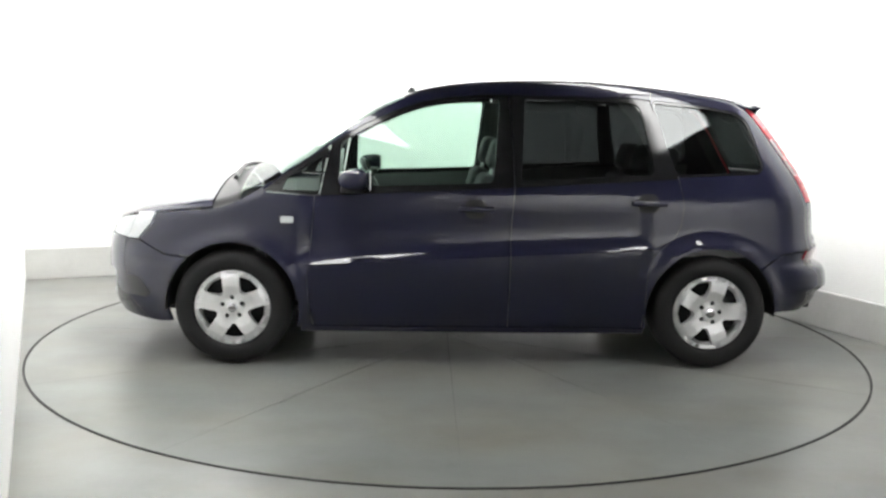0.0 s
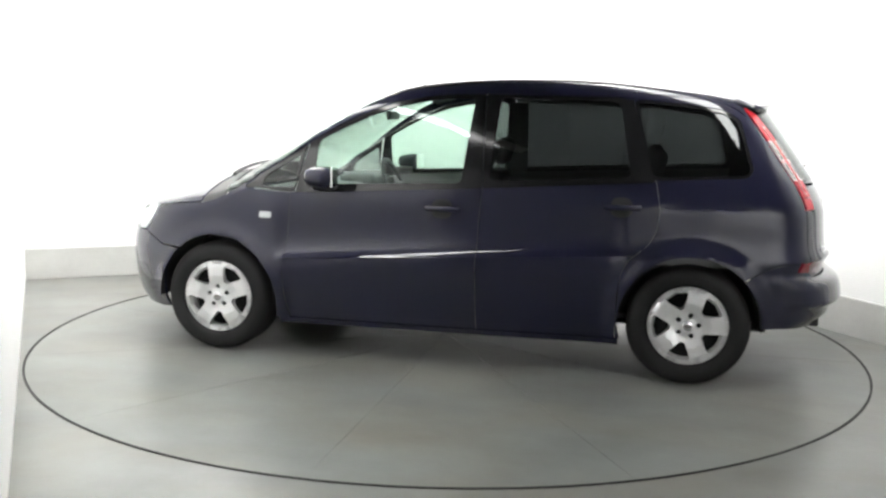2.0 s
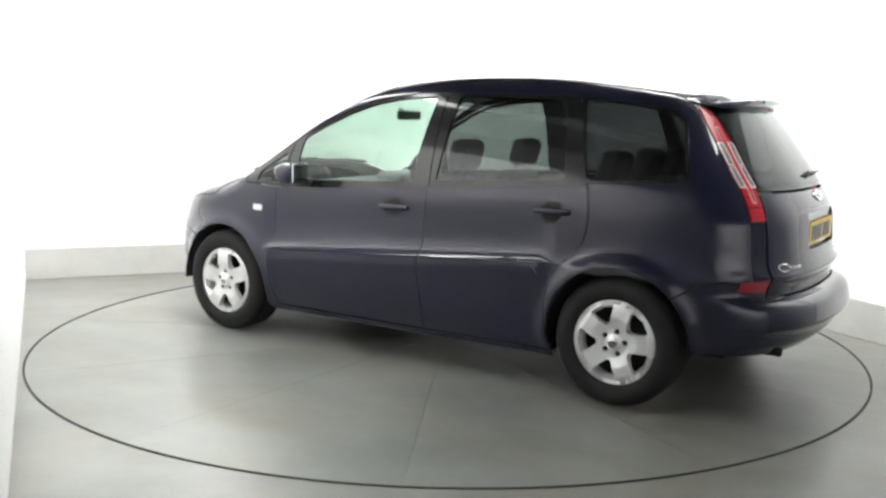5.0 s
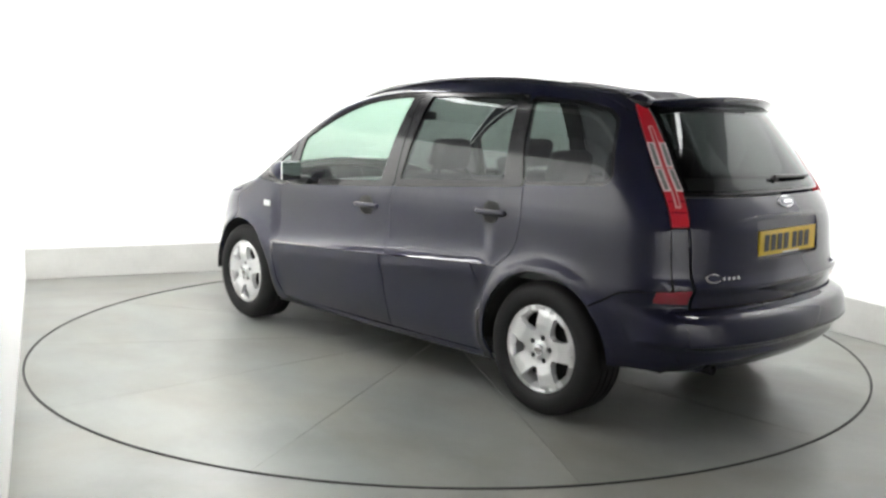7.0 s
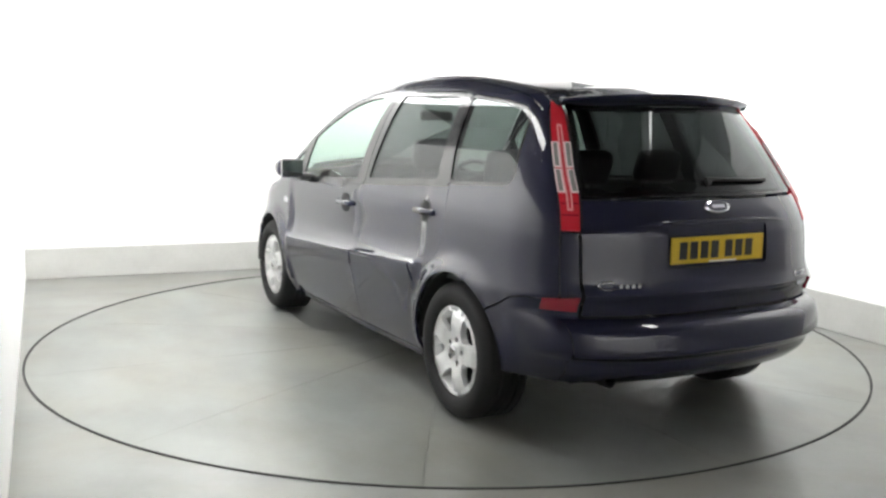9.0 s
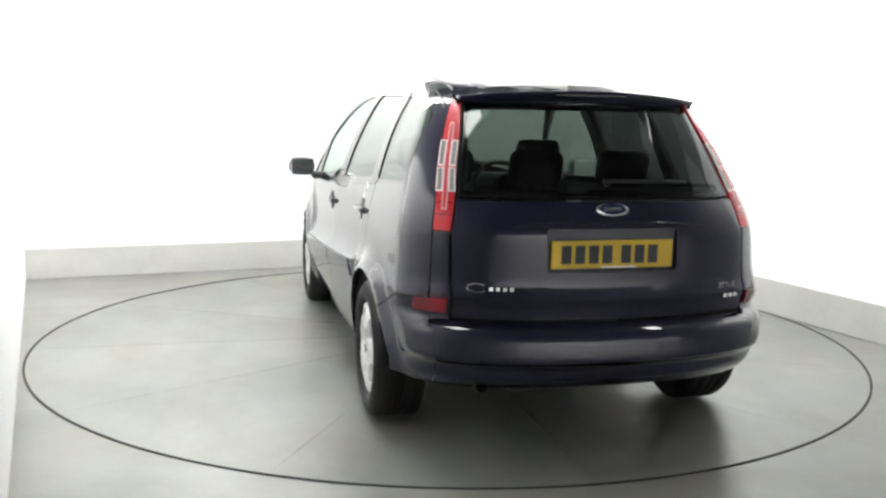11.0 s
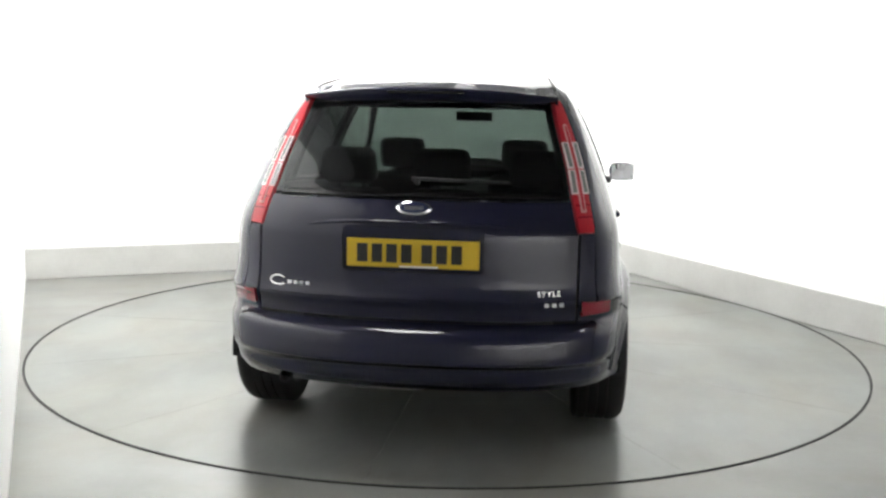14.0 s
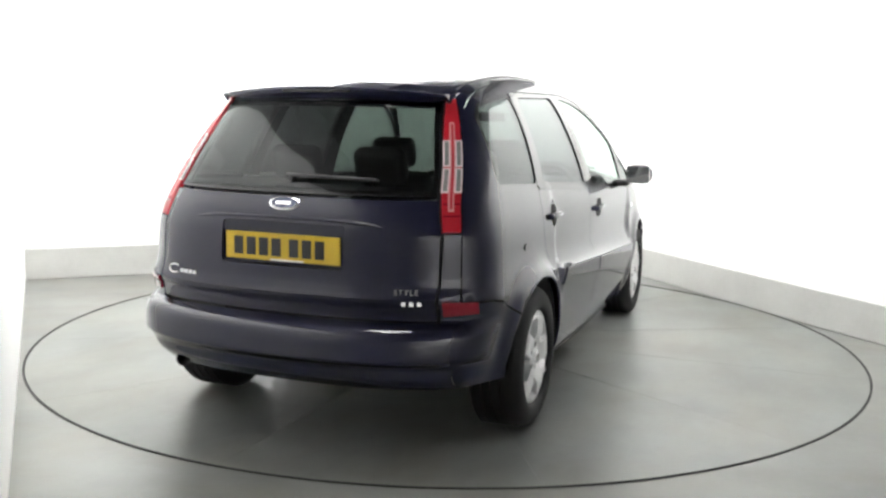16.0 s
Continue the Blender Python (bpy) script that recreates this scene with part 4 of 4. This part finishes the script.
        rings.append([bm.verts.new(p) for p in ring])
    for a, b in zip(rings, rings[1:]):
        for i in range(len(a) - 1):
            bm.faces.new((a[i], a[i + 1], b[i + 1], b[i]))
    bm.faces.new(rings[0])
    bm.faces.new(rings[-1][::-1])
    sp = part("spoiler", bm, PAINT, gate, "dark roof spoiler over the rear window", smooth=True)
    bm = block(-1.772, -0.16, 1.462, -1.755, 0.16, 1.474, 0.004, 2)
    part("brake_light", bm, GLOSSBLACK, sp, "dark unlit brake light strip")
    # bumper, with the exhaust under it
    zb = np.linspace(0.305, 0.578, 30)
    yb, _ = corner(zb, 0.885)
    low = whole(list(zip(yb, zb)))
    ends = np.linspace(0.578, 0.655, 5)
    ye, _ = corner(ends, 0.885)
    ear = [(0.645, float(z)) for z in ends] + [(float(y), float(z)) for y, z in zip(ye[::-1], ends[::-1])]
    bumper = panel("rear_bumper", low, PAINT, car, REAR, gap=0.001, step=0.02, extra=((ear, (), REAR), ([(-y, z) for y, z in ear], (), REAR)), label="dark blue rear bumper with a step")
    part("underside", block(-1.95, -0.52, 0.30, -1.55, 0.52, 0.33, 0.008), LINER, bumper)
    ex = part("exhaust", lathe([(0.022, -0.30), (0.028, -0.30), (0.028, 0.06), (0.022, 0.06)], 20), LINER, car, "dark steel exhaust tailpipe", smooth=True)
    ex.matrix_basis = pose(-1.955, 0.52, 0.315, 0, 0, 90)
    bm = lathe([(0.0001, -0.24), (0.08, -0.22), (0.10, -0.14), (0.10, 0.14), (0.08, 0.22), (0.0001, 0.24)], 20)
    sil = part("silencer", bm, STEEL, car, smooth=True)
    sil.matrix_basis = pose(-1.72, 0.15, 0.30)


def build_top(car):
    def strip(x0, x1, n, off=0.0):
        xs = np.linspace(x0, x1, n)
        ye, _ = roof_edge(xs)
        ye = ye - off
        return [(float(x), float(y)) for x, y in zip(xs, ye)] + [(float(x), -float(y)) for x, y in zip(xs[::-1], ye[::-1])]
    panel("roof", strip(0.40, -1.57, 50), PAINT, car, TOP, gap=0.001, step=0.05, label="dark blue roof")
    scr = panel("windscreen", strip(1.28, 0.41, 40, 0.004), GLASS_CLEAR, car, TOP, gap=0.0, up=-0.004, lip=0, step=0.03, label="clear windscreen")
    scr.visible_shadow = False
    panel("bonnet", strip(1.425, 2.06, 28, 0.003), PAINT, car, TOP, gap=0.002, step=0.05, label="dark blue bonnet")
    panel("cowl", strip(1.283, 1.422, 6), BLACK, car, TOP, gap=0.001, step=0.05, up=-0.006, label="black cowl below the windscreen")
    zf = np.linspace(0.20, 0.658, 16)
    fr = whole([(0.60, float(z)) for z in zf])
    nose = whole([(0.40, 0.662), (0.40, 0.70), (0.40, 0.750), (0.2, 0.775), (0.01, 0.781)])
    panel("nose_panel", nose, PAINT, car, FACE, gap=0.001)
    grille = fillet([(0.42, 0.30), (0.50, 0.46), (-0.50, 0.46), (-0.42, 0.30)], 0.03)
    fb = panel("front_bumper", fr, PAINT, car, FACE, holes=(grille,), gap=0.001, label="dark blue front bumper with a black grille")
    panel("grille", inset(grille, -0.01), BLACK, fb, FACE, gap=0, up=-0.03, lip=0)
    # wipers at the foot of the windscreen
    for y0, y1 in ((0.55, -0.05), (-0.02, -0.55)):
        pl = []
        for y in np.linspace(y0, y1, 9):
            x = 1.40 - 0.06 * (y / 0.6) ** 2 - 0.05 * (y - y0) / (y1 - y0)
            pl.append((x, y, float(top_z(np.array([x]), np.array([y]))[0]) + 0.018))
        part("wiper", tube(pl, 0.014, 8, taper=0.6), BLACK, car, "black windscreen wiper", smooth=True)
    # aerial at the front of the roof
    z0 = float(top_z(np.array([0.36]), np.array([0.0]))[0])
    an = part("aerial", tube([(0.355, 0, z0 + 0.01), (0.30, 0, z0 + 0.06), (0.18, 0, 1.685), (-0.08, 0, 1.885)], 0.0040, 8, taper=0.35), BLACK, car, "thin black roof aerial", smooth=True)
    part("aerial_base", lathe([(0.028, z0 - 0.006), (0.024, z0 + 0.012), (0.009, z0 + 0.03), (0.0001, z0 + 0.034)], 16, "Z"), BLACK, an, smooth=True).location = (0.36, 0, 0)
    # roof ditch strips
    for s in (1, -1):
        xs = np.linspace(0.35, -1.5, 40)
        ye, _ = roof_edge(xs)
        ye = ye - 0.055
        zz = top_z(xs, ye)
        part("roof_strip", tube([(float(x), s * float(y), float(z) - 0.002) for x, y, z in zip(xs, ye, zz)], 0.006, 6), BLACK, car, smooth=True)


def build_inside(car):
    """Seats, dash, wheel and lining seen through the glass."""
    def seat(name, x, y, w, back_h, lean, cloth_label):
        s = tagged(new(name), cloth_label)
        s.parent = car
        part("cushion", block(-0.02, -w / 2, 0.36, 0.50, w / 2, 0.52, 0.05, 4), FABRIC, s, smooth=True)
        m = pose(0.03, 0, 0.46, 0, -lean, 0)
        bm = block(-0.07, -w / 2, 0, 0.06, w / 2, back_h, 0.05, 4)
        for v in bm.verts:
            v.co.y *= 1 - 0.18 * max(0, v.co.z / back_h - 0.5) * 2
        bmesh.ops.transform(bm, matrix=m, verts=bm.verts)
        part("backrest", bm, FABRIC, s, smooth=True)
        bm = block(-0.055, -0.135, back_h + 0.035, 0.045, 0.135, back_h + 0.215, 0.045, 4)
        bmesh.ops.transform(bm, matrix=m, verts=bm.verts)
        hr = part("headrest", bm, FABRIC, s, smooth=True)
        for q in (-0.06, 0.06):
            bm = tube([(0, q, back_h - 0.02), (0, q, back_h + 0.06)], 0.006, 6)
            bmesh.ops.transform(bm, matrix=m, verts=bm.verts)
            part("post", bm, CHROME, hr)
        s.location = (x, y, 0)
        return s
    for y in (0.36, -0.36):
        seat("front_seat", 0.02, y, 0.50, 0.60, 16, "dark grey cloth front seat with a headrest")
    for y in (0.46, 0.0, -0.46):
        seat("rear_seat", -0.93, y, 0.42, 0.58, 18, "dark grey cloth rear seat with a headrest")
    bm = block(0.72, -0.70, 0.62, 1.28, 0.70, 0.93, 0.09, 4)
    for v in bm.verts:
        if v.co.x > 1.0:
            v.co.z = min(v.co.z, 0.965)
    dash = part("dashboard", bm, PLASTIC, car, "dark grey dashboard", smooth=True)
    part("binnacle", block(0.70, -0.56, 0.88, 0.95, -0.20, 0.985, 0.04, 3), PLASTIC, dash, smooth=True)
    bm = bmesh.new()
    n, c, R = 36, 10, 0.185
    rings = [[bm.verts.new(((R + 0.016 * math.cos(b)) * math.cos(a), (R + 0.016 * math.cos(b)) * math.sin(a), 0.016 * math.sin(b))) for b in [2 * math.pi * j / c for j in range(c)]] for a in [2 * math.pi * i / n for i in range(n)]]
    for i in range(n):
        for j in range(c):
            bm.faces.new((rings[i][j], rings[(i + 1) % n][j], rings[(i + 1) % n][(j + 1) % c], rings[i][(j + 1) % c]))
    sw = part("steering_wheel", bm, BLACK, car, "black three-spoke steering wheel", smooth=True)
    sw.matrix_basis = pose(0.60, -0.38, 0.90, 0, -66, 0)
    part("spokes", block(-0.06, -0.18, -0.015, 0.02, 0.18, 0.010, 0.008, 2), BLACK, sw)
    part("boss", lathe([(0.07, -0.03), (0.065, 0.02), (0.0001, 0.03)], 20, "Z"), BLACK, sw, smooth=True)
    part("column", tube([(0.64, -0.38, 0.885), (0.86, -0.38, 0.80)], 0.04, 12), BLACK, car, smooth=True)
    mi = part("interior_mirror", block(0.50, -0.12, 1.345, 0.53, 0.12, 1.405, 0.014, 3), BLACK, car, "black interior mirror", smooth=True)
    part("stalk", tube([(0.53, 0, 1.385), (0.585, 0, 1.418)], 0.008, 8), BLACK, mi)
    # floor pan, lower lining and roof lining
    part("floor_pan", block(-1.75, -0.52, 0.235, 1.80, 0.52, 0.26), LINER, car)
    part("floor_pan", block(-0.93, -0.74, 0.19, 0.93, 0.74, 0.23), LINER, car)
    for s in (1, -1):
        bm = bmesh.new()
        xs = np.linspace(-1.62, 1.2, 45)
        zs = np.array([0.20, 0.45, 0.65, 0.85, 0.93])
        grid = []
        for x in xs:
            top = 0.955 - (x - 0.6) * 0.05
            zz = [0.20, 0.42, 0.62, 0.80, top]
            yy = side_y(np.full(5, x), np.array(zz)) - 0.05
            grid.append([bm.verts.new((x, s * min(float(y), 0.80), z)) for y, z in zip(yy, zz)])
        for a, b in zip(grid, grid[1:]):
            for i in range(4):
                if (a[i].co.x < -0.90 or a[i].co.x > 0.90) and a[i].co.z < 0.6:
                    continue
                bm.faces.new((a[i], a[i + 1], b[i + 1], b[i]))
        part("door_lining", bm, PLASTIC, car)
    bm = bmesh.new()
    xs, tt = np.linspace(0.36, -1.5, 24), np.linspace(-1, 1, 13)
    grid = []
    for x in xs:
        ye = float(roof_edge(np.array([x]))[0][0]) - 0.02
        zz = top_z(np.full(13, x), tt * ye) - 0.035
        grid.append([bm.verts.new((x, t * ye, z)) for t, z in zip(tt, zz)])
    for a, b in zip(grid, grid[1:]):
        for i in range(12):
            bm.faces.new((a[i], a[i + 1], b[i + 1], b[i]))
    part("roof_lining", bm, HEADLINER, car, "pale roof lining", smooth=True)
    part("parcel_shelf", block(-1.70, -0.60, 0.93, -1.18, 0.60, 0.96, 0.01), FABRIC, car)
    part("bulkhead", block(1.15, -0.78, 0.23, 1.2, 0.78, 0.86), LINER, car)


def build_car():
    car = tagged(new("car"), "dark blue five-door people carrier on silver wheels", "car")
    side_set(car, False)
    side_set(car, True)
    build_rear(car)
    build_top(car)
    build_inside(car)
    for x in (AXLE, -AXLE):
        for s in (1, -1):
            build_wheel(car, x, s, -21 if x > 0 else -4)
    # small round lock on the offside quarter
    y = float(side_y(np.array([-1.42]), np.array([0.82]))[0])
    part("filler_lock", lathe([(0.0001, 0.004), (0.014, 0.004), (0.015, 0.0)], 16), GLOSSBLACK, car).matrix_basis = pose(-1.42, -y, 0.82, 0, 0, 180)
    return car


build_room()
build_lights()
table = build_turntable()
car = build_car()

# ---- turning ----
START, RATE = 182.19, -7.0586        # degrees, degrees a second
CAR_AT = Vector((-0.124, -0.119, 0.003))


def motions():
    steps = [i * 0.5 for i in range(33)]
    walk(table, [(t, pose(*TABLE_AT, 0.0, 0, 0, RATE * t)) for t in steps])
    walk(car, [(t, pose(0, 0, 0, 0, 0, START + RATE * t) @ Matrix.Translation(CAR_AT)) for t in steps])


motions()
